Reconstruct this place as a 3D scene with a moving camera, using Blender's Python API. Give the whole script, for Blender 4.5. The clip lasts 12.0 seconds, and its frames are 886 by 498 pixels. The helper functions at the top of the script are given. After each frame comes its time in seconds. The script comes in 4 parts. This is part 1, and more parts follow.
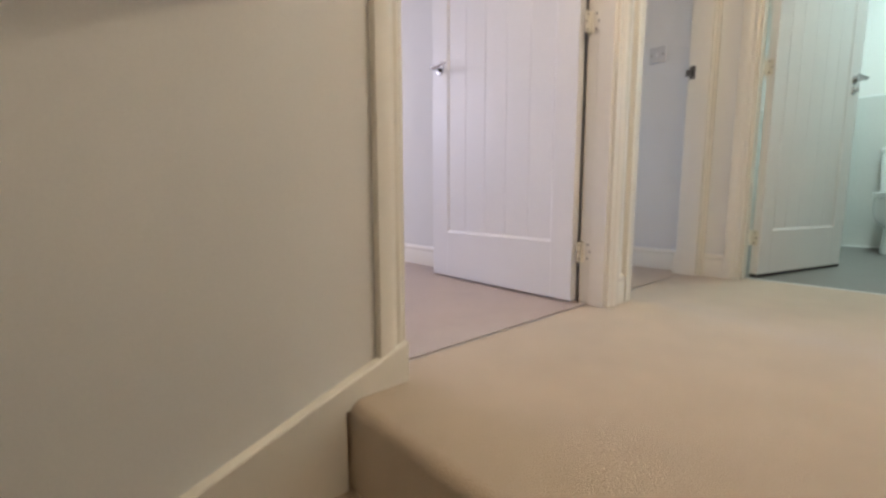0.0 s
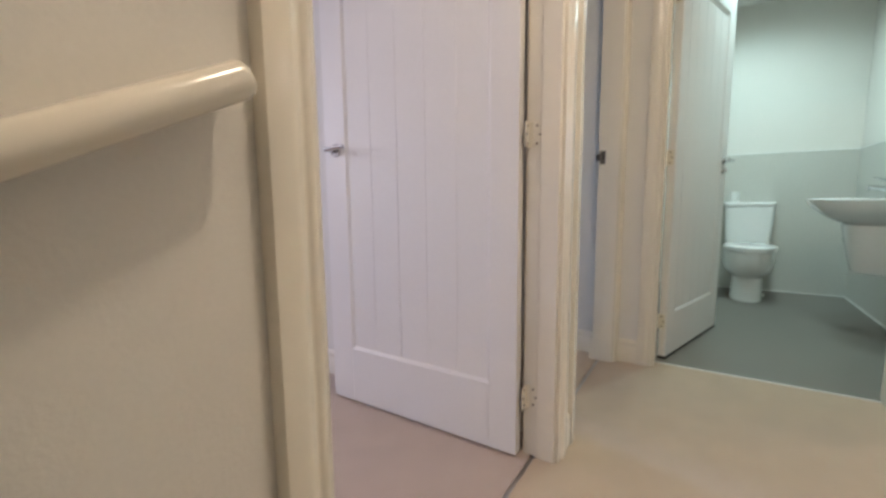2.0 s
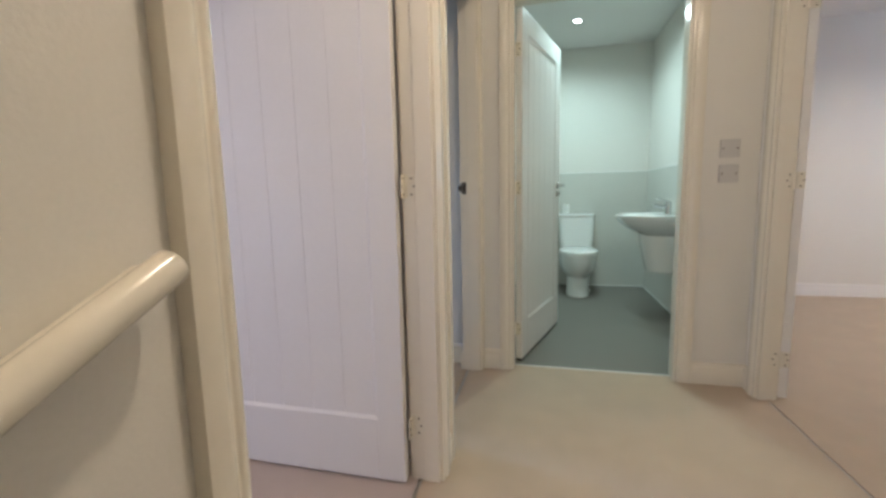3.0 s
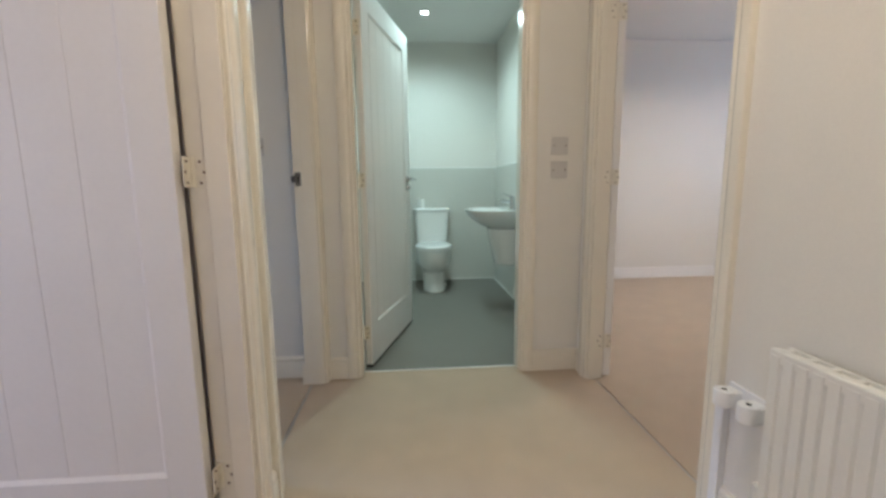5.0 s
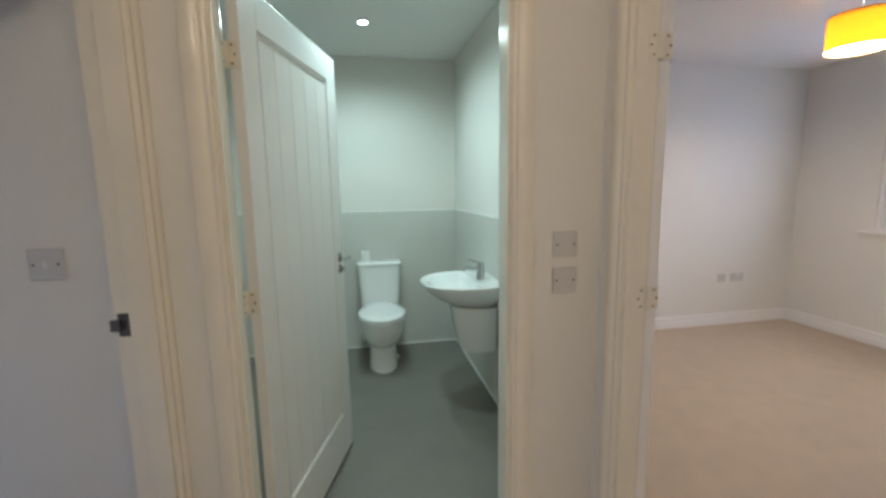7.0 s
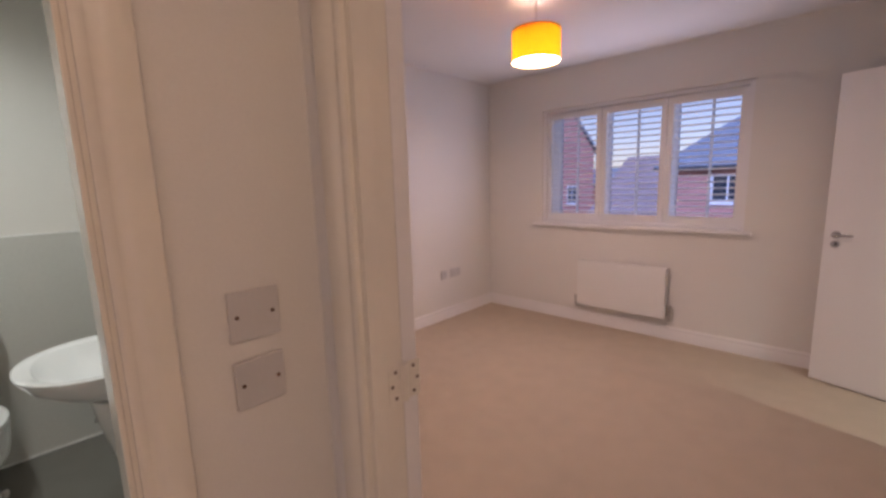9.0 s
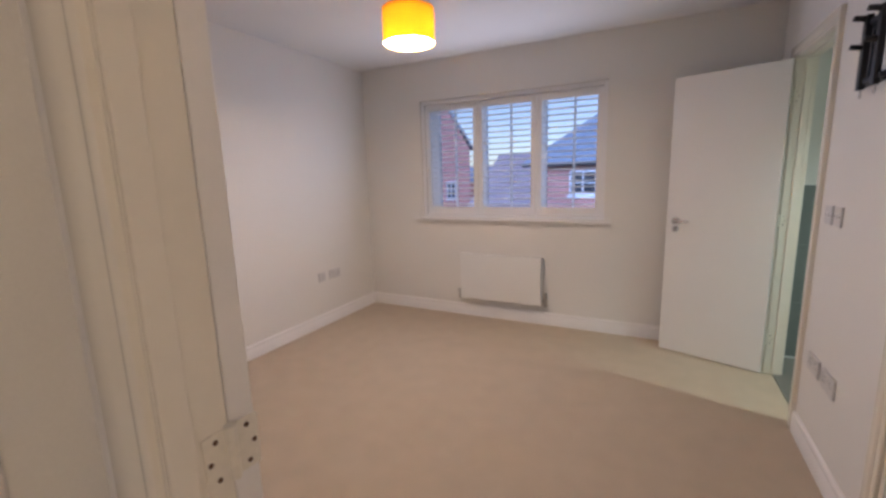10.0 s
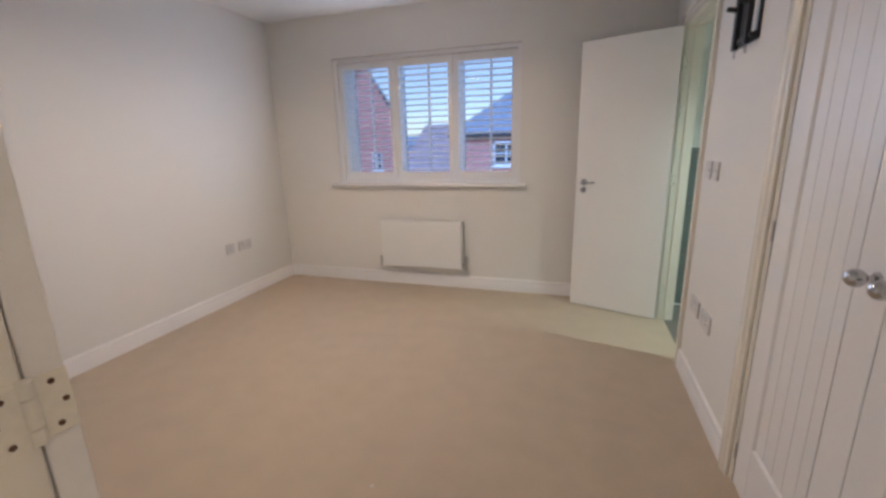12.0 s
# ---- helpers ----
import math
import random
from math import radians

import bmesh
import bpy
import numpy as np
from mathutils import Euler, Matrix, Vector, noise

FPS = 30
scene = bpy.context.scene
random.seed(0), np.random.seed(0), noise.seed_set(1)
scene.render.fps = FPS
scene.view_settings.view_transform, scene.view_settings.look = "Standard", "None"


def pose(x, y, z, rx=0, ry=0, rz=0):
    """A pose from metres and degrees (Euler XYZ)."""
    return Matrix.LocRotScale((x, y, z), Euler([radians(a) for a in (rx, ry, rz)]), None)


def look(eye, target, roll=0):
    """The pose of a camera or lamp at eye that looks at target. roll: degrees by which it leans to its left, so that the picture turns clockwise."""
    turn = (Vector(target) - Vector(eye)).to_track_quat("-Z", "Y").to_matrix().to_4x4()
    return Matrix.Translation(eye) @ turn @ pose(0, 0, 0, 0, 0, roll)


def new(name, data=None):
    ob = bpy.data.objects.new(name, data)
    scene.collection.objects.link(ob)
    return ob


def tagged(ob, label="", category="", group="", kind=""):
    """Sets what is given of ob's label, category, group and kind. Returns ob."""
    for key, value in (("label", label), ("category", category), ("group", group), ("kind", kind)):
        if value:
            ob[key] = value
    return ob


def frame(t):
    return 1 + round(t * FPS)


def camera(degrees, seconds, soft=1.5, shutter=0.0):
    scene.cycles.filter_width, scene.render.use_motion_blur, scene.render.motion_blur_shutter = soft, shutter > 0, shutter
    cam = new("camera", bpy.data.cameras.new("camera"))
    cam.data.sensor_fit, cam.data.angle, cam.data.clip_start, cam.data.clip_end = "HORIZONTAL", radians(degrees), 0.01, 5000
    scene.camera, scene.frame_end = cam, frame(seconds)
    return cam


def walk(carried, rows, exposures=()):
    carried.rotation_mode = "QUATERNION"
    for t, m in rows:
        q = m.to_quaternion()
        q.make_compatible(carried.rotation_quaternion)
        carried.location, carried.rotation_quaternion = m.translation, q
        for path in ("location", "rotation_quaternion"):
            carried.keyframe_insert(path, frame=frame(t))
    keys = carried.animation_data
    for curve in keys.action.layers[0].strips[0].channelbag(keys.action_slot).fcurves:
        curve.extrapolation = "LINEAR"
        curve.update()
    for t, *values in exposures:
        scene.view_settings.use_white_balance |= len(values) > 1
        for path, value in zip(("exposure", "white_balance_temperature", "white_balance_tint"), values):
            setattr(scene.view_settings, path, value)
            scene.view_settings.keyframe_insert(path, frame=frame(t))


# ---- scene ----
cam = camera(93.4, 12.0, 3.0)
PATH = [
    (0, (0.086, 0.248, 0.409), (1.39, 1.744, 0.164), -0.1),
    (0.5, (0.115, 0.339, 0.576), (1.459, 1.8, 0.337), -0.1),
    (1, (0.207, 0.458, 0.667), (1.622, 1.851, 0.43), -0.2),
    (1.5, (0.272, 0.524, 0.804), (1.803, 1.788, 0.566), -0.4),
    (2, (0.298, 0.63, 0.845), (1.976, 1.691, 0.602), -0.6),
    (2.5, (0.245, 0.682, 0.95), (2.068, 1.465, 0.703), -1.0),
    (3, (0.226, 0.654, 1.0), (2.153, 1.123, 0.744), -1.3),
    (3.5, (0.234, 0.615, 0.996), (2.207, 0.808, 0.727), -1.3),
    (3.7, (0.252, 0.614, 0.992), (2.23, 0.726, 0.717), -1.0),
    (5.3, (0.53, 0.539, 0.984), (2.502, 0.368, 0.701), -0.7),
    (5.5, (0.62, 0.532, 0.988), (2.592, 0.359, 0.71), -0.8),
    (6, (0.851, 0.53, 1.143), (2.823, 0.337, 0.867), -0.9),
    (6.5, (1.043, 0.497, 1.267), (3.009, 0.249, 0.992), -0.9),
    (6.7, (1.133, 0.473, 1.34), (3.093, 0.188, 1.061), -0.9),
    (8.3, (1.702, 0.261, 1.431), (3.379, -0.785, 1.131), -1.6),
    (8.5, (1.724, 0.201, 1.437), (3.322, -0.963, 1.137), -1.8),
    (9, (1.833, 0.068, 1.402), (3.184, -1.373, 1.09), -1.7),
    (9.5, (1.911, -0.05, 1.401), (3.023, -1.68, 1.073), -1.8),
    (10, (1.931, -0.116, 1.374), (2.833, -1.868, 1.028), -1.7),
    (10.5, (1.925, -0.146, 1.345), (2.683, -1.958, 0.969), -1.6),
    (11, (1.916, -0.155, 1.321), (2.587, -1.994, 0.912), -1.5),
    (11.5, (1.892, -0.169, 1.306), (2.514, -2.017, 0.86), -1.5),
    (12, (1.866, -0.184, 1.295), (2.454, -2.034, 0.816), -1.4),
]
# ---- settings ----
H, FLOOR_LOW = 2.445, -2.75  # ceiling height, foot of the walls
SKY, SUN_W = 0.105, 2.9
LANDING_W, BEDROOM_W, ROOM_W, BATH_W, ENS_W, SMALL_W, DISC = 16, 2.1, 9.2, 15.8, 75, 0.75, 26
SLAT, SEAM, WINDOW_W, CAVITY_W = 0, 150, 6.8, 2.6
LIGHT = [(0.0, 1.40, 6100, 17), (1.2, 1.27, 6050, 18), (2.2, 1.12, 6200, 17), (3.5, 1.03, 6100, 15), (6.7, 0.92, 6080, 15), (8.3, 0.50, 7050, 37), (8.9, 0.50, 7250, 44), (9.5, 0.58, 7000, 36), (10.5, 0.78, 6480, 20), (12.0, 0.81, 6450, 19)]
walk(cam, [(t, look(eye, target, roll)) for t, eye, target, roll in PATH], LIGHT)

# ---- light of the world ----
world = bpy.data.worlds.new("world")
scene.world = world
world.use_nodes = True
wn = world.node_tree.nodes
sky = wn.new("ShaderNodeTexSky")
sky.sky_type, sky.sun_disc = "NISHITA", False
sky.sun_elevation, sky.sun_rotation = radians(35), radians(20)
sky.ozone_density, sky.dust_density, sky.air_density = 2.0, 0.6, 0.8
wn["Background"].inputs[1].default_value = SKY
world.node_tree.links.new(sky.outputs[0], wn["Background"].inputs[0])


def lamp(name, kind, m, energy, colour, size=0.05, spot=None):
    data = bpy.data.lights.new(name, kind)
    data.energy, data.color = energy, colour
    if kind == "AREA":
        data.shape, data.size, data.size_y = "RECTANGLE", size[0], size[1]
    elif kind == "SUN":
        data.angle = size
    else:
        data.shadow_soft_size = size
    if spot:
        data.spot_size, data.spot_blend = radians(spot), 1.0
    ob = new(name, data)
    ob.matrix_world = m
    return ob


WARM, COOL, DAY = (1.0, 0.84, 0.59), (0.71, 1.0, 0.92), (0.62, 0.76, 1.0)
lamp("sun", "SUN", look((0, 0, 10), (-3.1, -8.6, 5.9)), SUN_W, (0.34, 0.57, 1.0), radians(15))
lamp("landing_bulb", "POINT", pose(0.86, 0.42, 2.33), LANDING_W, WARM, 0.06)
lamp("bedroom_bulb", "POINT", pose(3.19, -2.23, 2.14), BEDROOM_W, (1.0, 0.91, 0.78), 0.045)
lamp("window_sky_room", "AREA", look((0.30, 4.21, 1.5), (0.62, 1.2, 1.15)), ROOM_W, (0.98, 0.90, 0.95), (1.2, 1.0))
for sx, sy, share in ((4.17, 0.39, 1.45), (3.42, 0.39, 1.5)):
    lamp("bath_spot", "SPOT", pose(sx, sy, H - 0.03), BATH_W * share, COOL, 0.03, 164)
lamp("ensuite_spot", "SPOT", pose(0.35, -2.60, H - 0.03), ENS_W, COOL, 0.035, 118)
lamp("window_sky_bedroom", "AREA", look((3.17, -3.72, 1.53), (3.17, -2.72, 1.68)), WINDOW_W, DAY, (1.45, 0.85))
# added blue fill behind the shutters, tints slats and window frame
lamp("shutter_fill", "AREA", look((3.17, -3.935, 1.51), (3.17, -2.935, 1.51)), CAVITY_W, (0.38, 0.64, 1.0), (1.60, 1.02))
lamp("window_sky_small", "AREA", look((2.15, 3.62, 1.5), (2.15, 1.0, 0.9)), SMALL_W, DAY, (0.7, 1.0))


# ---- materials ----
def material(name, colour, rough=0.6, metal=0.0, tint=0.06, scale=3.0, grain=120.0, bump=0.15, wear=0.06, **more):
    """A surface with a slow stain-like change of tone, a fine grain and a little relief."""
    mat = bpy.data.materials.new(name)
    mat.use_nodes = True
    nodes, link = mat.node_tree.nodes, mat.node_tree.links.new
    b = nodes["Principled BSDF"]
    b.inputs["Roughness"].default_value, b.inputs["Metallic"].default_value = rough, metal
    for key, value in more.items():
        b.inputs[key.replace("_", " ")].default_value = value
    at = nodes.new("ShaderNodeTexCoord")
    big, fine = nodes.new("ShaderNodeTexNoise"), nodes.new("ShaderNodeTexNoise")
    big.inputs["Scale"].default_value, big.inputs["Detail"].default_value = scale, 4
    fine.inputs["Scale"].default_value, fine.inputs["Detail"].default_value = grain, 3
    link(at.outputs["Object"], big.inputs["Vector"])
    link(at.outputs["Object"], fine.inputs["Vector"])
    both = nodes.new("ShaderNodeMath")
    both.operation = "MULTIPLY_ADD"
    both.inputs[1].default_value = 0.5
    link(fine.outputs["Fac"], both.inputs[0])
    half = nodes.new("ShaderNodeMath")
    half.operation = "MULTIPLY"
    half.inputs[1].default_value = 0.5
    link(big.outputs["Fac"], half.inputs[0])
    link(half.outputs[0], both.inputs[2])
    ramp = nodes.new("ShaderNodeValToRGB")
    ramp.color_ramp.elements[0].position, ramp.color_ramp.elements[1].position = 0.3, 0.7
    ramp.color_ramp.elements[0].color = (*[c * (1 - tint) for c in colour], 1)
    ramp.color_ramp.elements[1].color = (*[min(1, c * (1 + tint)) for c in colour], 1)
    link(both.outputs[0], ramp.inputs[0])
    link(ramp.outputs[0], b.inputs["Base Color"])
    span = nodes.new("ShaderNodeMapRange")
    span.inputs["To Min"].default_value, span.inputs["To Max"].default_value = rough - wear, min(1, rough + wear)
    link(big.outputs["Fac"], span.inputs["Value"])
    link(span.outputs[0], b.inputs["Roughness"])
    if bump:
        bm = nodes.new("ShaderNodeBump")
        bm.inputs["Strength"].default_value, bm.inputs["Distance"].default_value = bump, 0.004
        link(fine.outputs["Fac"], bm.inputs["Height"])
        link(bm.outputs[0], b.inputs["Normal"])
    return mat


WALL = material("wall_paint", (0.76, 0.735, 0.69), 0.75, tint=0.03, scale=1.3, grain=180, bump=0.08)
CEIL = material("ceiling_paint", (0.80, 0.79, 0.77), 0.85, tint=0.02, grain=150, bump=0.06)
TRIM = material("trim_gloss", (0.81, 0.755, 0.655), 0.17, tint=0.02, scale=4, grain=40, bump=0, wear=0.04)
DOOR = material("door_satin", (0.82, 0.795, 0.775), 0.36, tint=0.02, scale=4, grain=90, bump=0.05)
CARPET = material("carpet_pile", (0.52, 0.405, 0.285), 0.95, tint=0.10, scale=7.0, grain=330, bump=0.9, Sheen_Weight=0.25)
CARPET2 = material("carpet_pile_rose", (0.51, 0.41, 0.35), 0.95, tint=0.10, scale=7.0, grain=330, bump=0.9, Sheen_Weight=0.25)
VINYL = material("vinyl_grey", (0.185, 0.172, 0.152), 0.42, tint=0.12, scale=6, grain=400, bump=0.12)
TILE = material("tile_grey", (0.59, 0.585, 0.545), 0.42, tint=0.04, scale=3, grain=60, bump=0.04)
DARKTILE = material("tile_slate", (0.16, 0.18, 0.17), 0.35, tint=0.12, scale=5, grain=80, bump=0.1)
CERAMIC = material("ceramic", (0.82, 0.83, 0.82), 0.08, tint=0.01, bump=0, wear=0.02, Coat_Weight=0.5)
CHROME = material("chrome", (0.56, 0.56, 0.57), 0.12, 1.0, tint=0.02, bump=0, wear=0.04)
STEEL = material("satin_steel", (0.52, 0.50, 0.48), 0.3, 1.0, tint=0.05, grain=200, bump=0.05)
PLASTIC = material("white_plastic", (0.76, 0.74, 0.72), 0.38, tint=0.02, bump=0.02)
PLATE = material("plate_plastic", (0.60, 0.58, 0.56), 0.35, tint=0.03, bump=0.02)
GATE = material("gate_plastic", (0.82, 0.82, 0.84), 0.42, tint=0.02, bump=0.02)
RADIATOR = material("radiator_enamel", (0.80, 0.79, 0.76), 0.3, tint=0.02, bump=0.03)
HINGE = material("hinge_painted", (0.76, 0.71, 0.61), 0.32, 0.0, tint=0.08, grain=90, bump=0.1)
SCREW = material("screw_rust", (0.13, 0.06, 0.035), 0.55, 0.5, tint=0.3, grain=200)
IRON = material("dark_iron", (0.12, 0.11, 0.105), 0.4, 0.5, tint=0.15, grain=200)
BLACK = material("black_powder_coat", (0.02, 0.018, 0.018), 0.45, 0.2, tint=0.2, grain=200, bump=0.1)
SEAL = material("white_sealant", (0.84, 0.84, 0.82), 0.4, tint=0.04, bump=0.05)
DARK = material("shadow_gap", (0.03, 0.028, 0.025), 0.8, tint=0.2)
PAPER = material("tissue_paper", (0.82, 0.82, 0.80), 0.95, tint=0.03, grain=300, bump=0.4)
CARD = material("card_tube", (0.35, 0.25, 0.16), 0.9, tint=0.1)
UPVC = material("upvc", (0.80, 0.81, 0.83), 0.3, tint=0.02, bump=0.02)
SHUTTER = material("shutter_paint", (0.80, 0.79, 0.79), 0.35, tint=0.02, bump=0.03)
BRICK = material("far_brick", (0.52, 0.235, 0.20), 0.9, tint=0.25, scale=2, grain=40, bump=0.4)
ROOFTILE = material("far_roof", (0.26, 0.30, 0.36), 0.8, tint=0.25, scale=2, grain=30, bump=0.4)
CLAY = material("far_clay_tiles", (0.36, 0.27, 0.27), 0.85, tint=0.25, scale=2, grain=30, bump=0.4)
BAFFLE = material("pale_baffle", (0.80, 0.70, 0.50), 0.9, tint=0.03)
GROUND = material("far_ground", (0.10, 0.11, 0.09), 0.95, tint=0.3, scale=0.2, grain=3)
GLASSDARK = material("far_glass", (0.03, 0.04, 0.05), 0.08, tint=0.1, bump=0)


def glass_material():
    mat = bpy.data.materials.new("clear_glass")
    mat.use_nodes = True
    b = mat.node_tree.nodes["Principled BSDF"]
    b.inputs["Base Color"].default_value = (0.78, 0.87, 0.97, 1)
    b.inputs["Roughness"].default_value, b.inputs["IOR"].default_value = 0.0, 1.2
    b.inputs["Transmission Weight"].default_value = 1.0
    return mat


def shade_material():
    """Yellow cloth, through which the bulb inside shines."""
    mat = bpy.data.materials.new("yellow_fabric")
    mat.use_nodes = True
    nodes, link = mat.node_tree.nodes, mat.node_tree.links.new
    out = nodes["Material Output"]
    nodes.remove(nodes["Principled BSDF"])
    cloth, glow, mix = nodes.new("ShaderNodeBsdfDiffuse"), nodes.new("ShaderNodeBsdfTranslucent"), nodes.new("ShaderNodeMixShader")
    weave = nodes.new("ShaderNodeTexNoise")
    weave.inputs["Scale"].default_value = 160
    ramp = nodes.new("ShaderNodeValToRGB")
    ramp.color_ramp.elements[0].color, ramp.color_ramp.elements[1].color = (0.86, 0.53, 0.07, 1), (0.94, 0.61, 0.10, 1)
    link(weave.outputs["Fac"], ramp.inputs[0])
    link(ramp.outputs[0], cloth.inputs[0])
    link(ramp.outputs[0], glow.inputs[0])
    mix.inputs[0].default_value = 0.26
    link(cloth.outputs[0], mix.inputs[1])
    link(glow.outputs[0], mix.inputs[2])
    link(mix.outputs[0], out.inputs[0])
    return mat


def glowing(name, colour, strength):
    mat = bpy.data.materials.new(name)
    mat.use_nodes = True
    b = mat.node_tree.nodes["Principled BSDF"]
    b.inputs["Emission Color"].default_value = (*colour, 1)
    b.inputs["Emission Strength"].default_value = strength
    return mat


GLASS, SHADE = glass_material(), shade_material()
BULB, SPOTGLOW = glowing("lit_bulb", (1.0, 0.85, 0.6), 14), glowing("lit_spot", (0.9, 1.0, 0.98), 12)
DIFFUSER = glowing("lit_diffuser", (1.0, 0.88, 0.71), DISC)


# ---- building blocks ----
def block(bm, x0, x1, y0, y1, z0, z1, bevel=0.0):
    made = bmesh.ops.create_cube(bm, size=1, matrix=Matrix.LocRotScale(((x0 + x1) / 2, (y0 + y1) / 2, (z0 + z1) / 2), None, (abs(x1 - x0), abs(y1 - y0), abs(z1 - z0))))
    if bevel:
        edges = list({e for v in made["verts"] for e in v.link_edges})
        bmesh.ops.bevel(bm, geom=edges, offset=bevel, segments=2, profile=0.6, affect="EDGES")
    return bm


def rod(bm, a, b, r, r2=None, segments=16):
    a, b = Vector(a), Vector(b)
    m = Matrix.Translation((a + b) / 2) @ (b - a).to_track_quat("Z", "Y").to_matrix().to_4x4()
    bmesh.ops.create_cone(bm, cap_ends=True, segments=segments, radius1=r, radius2=r if r2 is None else r2, depth=(b - a).length, matrix=m)
    return bm


def ball(bm, at, r, squash=(1, 1, 1)):
    bmesh.ops.create_uvsphere(bm, u_segments=20, v_segments=12, radius=r, matrix=Matrix.LocRotScale(at, None, squash))
    return bm


def rings(bm, outline, closed_ends=True):
    """A skin over a list of loops with the same count of points."""
    loops = [[bm.verts.new(p) for p in loop] for loop in outline]
    n = len(loops[0])
    for a, b in zip(loops, loops[1:]):
        for i in range(n):
            bm.faces.new((a[i], a[(i + 1) % n], b[(i + 1) % n], b[i]))
    if closed_ends:
        bm.faces.new(list(reversed(loops[0])))
        bm.faces.new(loops[-1])
    bmesh.ops.recalc_face_normals(bm, faces=bm.faces)
    return bm


def oval(cx, cy, z, rx, ry, n=32, power=2.0):
    out = []
    for i in range(n):
        c, s = math.cos(2 * math.pi * i / n), math.sin(2 * math.pi * i / n)
        out.append((cx + rx * math.copysign(abs(c) ** (2 / power), c), cy + ry * math.copysign(abs(s) ** (2 / power), s), z))
    return out


def mesh_of(bm, name, mat, smooth=False):
    data = bpy.data.meshes.new(name)
    bm.to_mesh(data)
    bm.free()
    data.materials.append(mat)
    if smooth:
        for p in data.polygons:
            p.use_smooth = True
        data.set_sharp_from_angle(angle=radians(38))
    return data


def thing(name, bm, mat, label, category, group="", kind="", smooth=False):
    return tagged(new(name, mesh_of(bm, name, mat, smooth)), label, category, group, kind)


def base(name, m, label, category, group="", kind=""):
    ob = new(name)
    ob.empty_display_size = 0.1
    ob.matrix_world = m
    return tagged(ob, label, category, group, kind)


def part(name, bm, mat, parent, label="", m=None, smooth=False):
    ob = new(name, mesh_of(bm, name, mat, smooth) if isinstance(bm, bmesh.types.BMesh) else bm)
    ob.parent = parent
    if m is not None:
        ob.matrix_basis = m
    return tagged(ob, label)


def structure(name, bm, mat, label, category, smooth=False):
    return thing(name, bm, mat, label, category, "", "structure", smooth)


def wall(name, axis, lo, hi, face0, face1, openings, label, mat=None, top=None):
    """A wall that runs along axis from lo to hi, between face0 and face1, with openings (from, to, bottom, top)."""
    bm = bmesh.new()
    top = H if top is None else top

    def piece(a, b, z0, z1):
        if b - a > 1e-4 and z1 - z0 > 1e-4:
            if axis == "x":
                block(bm, a, b, face0, face1, z0, z1)
            else:
                block(bm, face0, face1, a, b, z0, z1)

    at = lo
    for a, b, z0, z1 in sorted(openings):
        piece(at, a, FLOOR_LOW, top)
        piece(a, b, FLOOR_LOW, z0)
        piece(a, b, z1, top)
        at = b
    piece(at, hi, FLOOR_LOW, top)
    return structure(name, bm, mat or WALL, label, "wall")


# profiles: (out from the wall, along the face), in metres
ARCH = [(0, 0), (0.009, 0), (0.0118, 0.0022), (0.0132, 0.0065), (0.0132, 0.0110), (0.0122, 0.0145), (0.0112, 0.0168), (0.0118, 0.0200), (0.0140, 0.0240), (0.0168, 0.0280), (0.0186, 0.0325), (0.0194, 0.0380), (0.0200, 0.0622), (0.0194, 0.0642), (0.0175, 0.0650), (0, 0.0650)]
SKIRT = [(0, 0), (0.015, 0), (0.015, 0.082), (0.012, 0.086), (0.012, 0.090), (0.014, 0.095), (0.011, 0.106), (0.006, 0.113), (0, 0.115)]


def strip(bm, profile, start, end, out, up, cut0=0.0, cut1=0.0):
    """A profile swept from start to end; out and up are the profile's two directions; cut: the mitre, metres along per metre of up."""
    start, end, out, up = Vector(start), Vector(end), Vector(out), Vector(up)
    way = (end - start).normalized()
    rings(bm, [[start + out * u + up * v + way * (cut0 * v) for u, v in profile], [end + out * u + up * v + way * (cut1 * v) for u, v in profile]])


def architrave(name, axis, a, b, face, side, head, label):
    """Three mitred lengths round an opening from a to b on the face of a wall; side: the sign of the face's normal."""
    bm = bmesh.new()

    def p(u, z):
        return (u, face, z) if axis == "x" else (face, u, z)

    out = (0, side, 0) if axis == "x" else (side, 0, 0)
    along = Vector((1, 0, 0)) if axis == "x" else Vector((0, 1, 0))
    a, b, head = a - 0.006, b + 0.006, head + 0.006
    strip(bm, ARCH, p(a, 0), p(a, head), out, -along, 0, 1)
    strip(bm, ARCH, p(b, 0), p(b, head), out, along, 0, 1)
    strip(bm, ARCH, p(a, head), p(b, head), out, (0, 0, 1), -1, 1)
    return structure(name, bm, TRIM, label, "architrave", True)


def skirting(name, runs, label="white gloss skirting board along the wall", mat=None):
    """runs: (x0, y0, x1, y1, nx, ny)."""
    bm = bmesh.new()
    for x0, y0, x1, y1, nx, ny in runs:
        strip(bm, SKIRT, (x0, y0, 0), (x1, y1, 0), (nx, ny, 0), (0, 0, 1))
    return structure(name, bm, mat or TRIM, label, "skirting board", True)


# ---- doors ----
LEAF_T, LEAF_H, LINING = 0.036, 1.985, 0.028
PIN = 0.008  # how far the hinge pins stand off the leaf


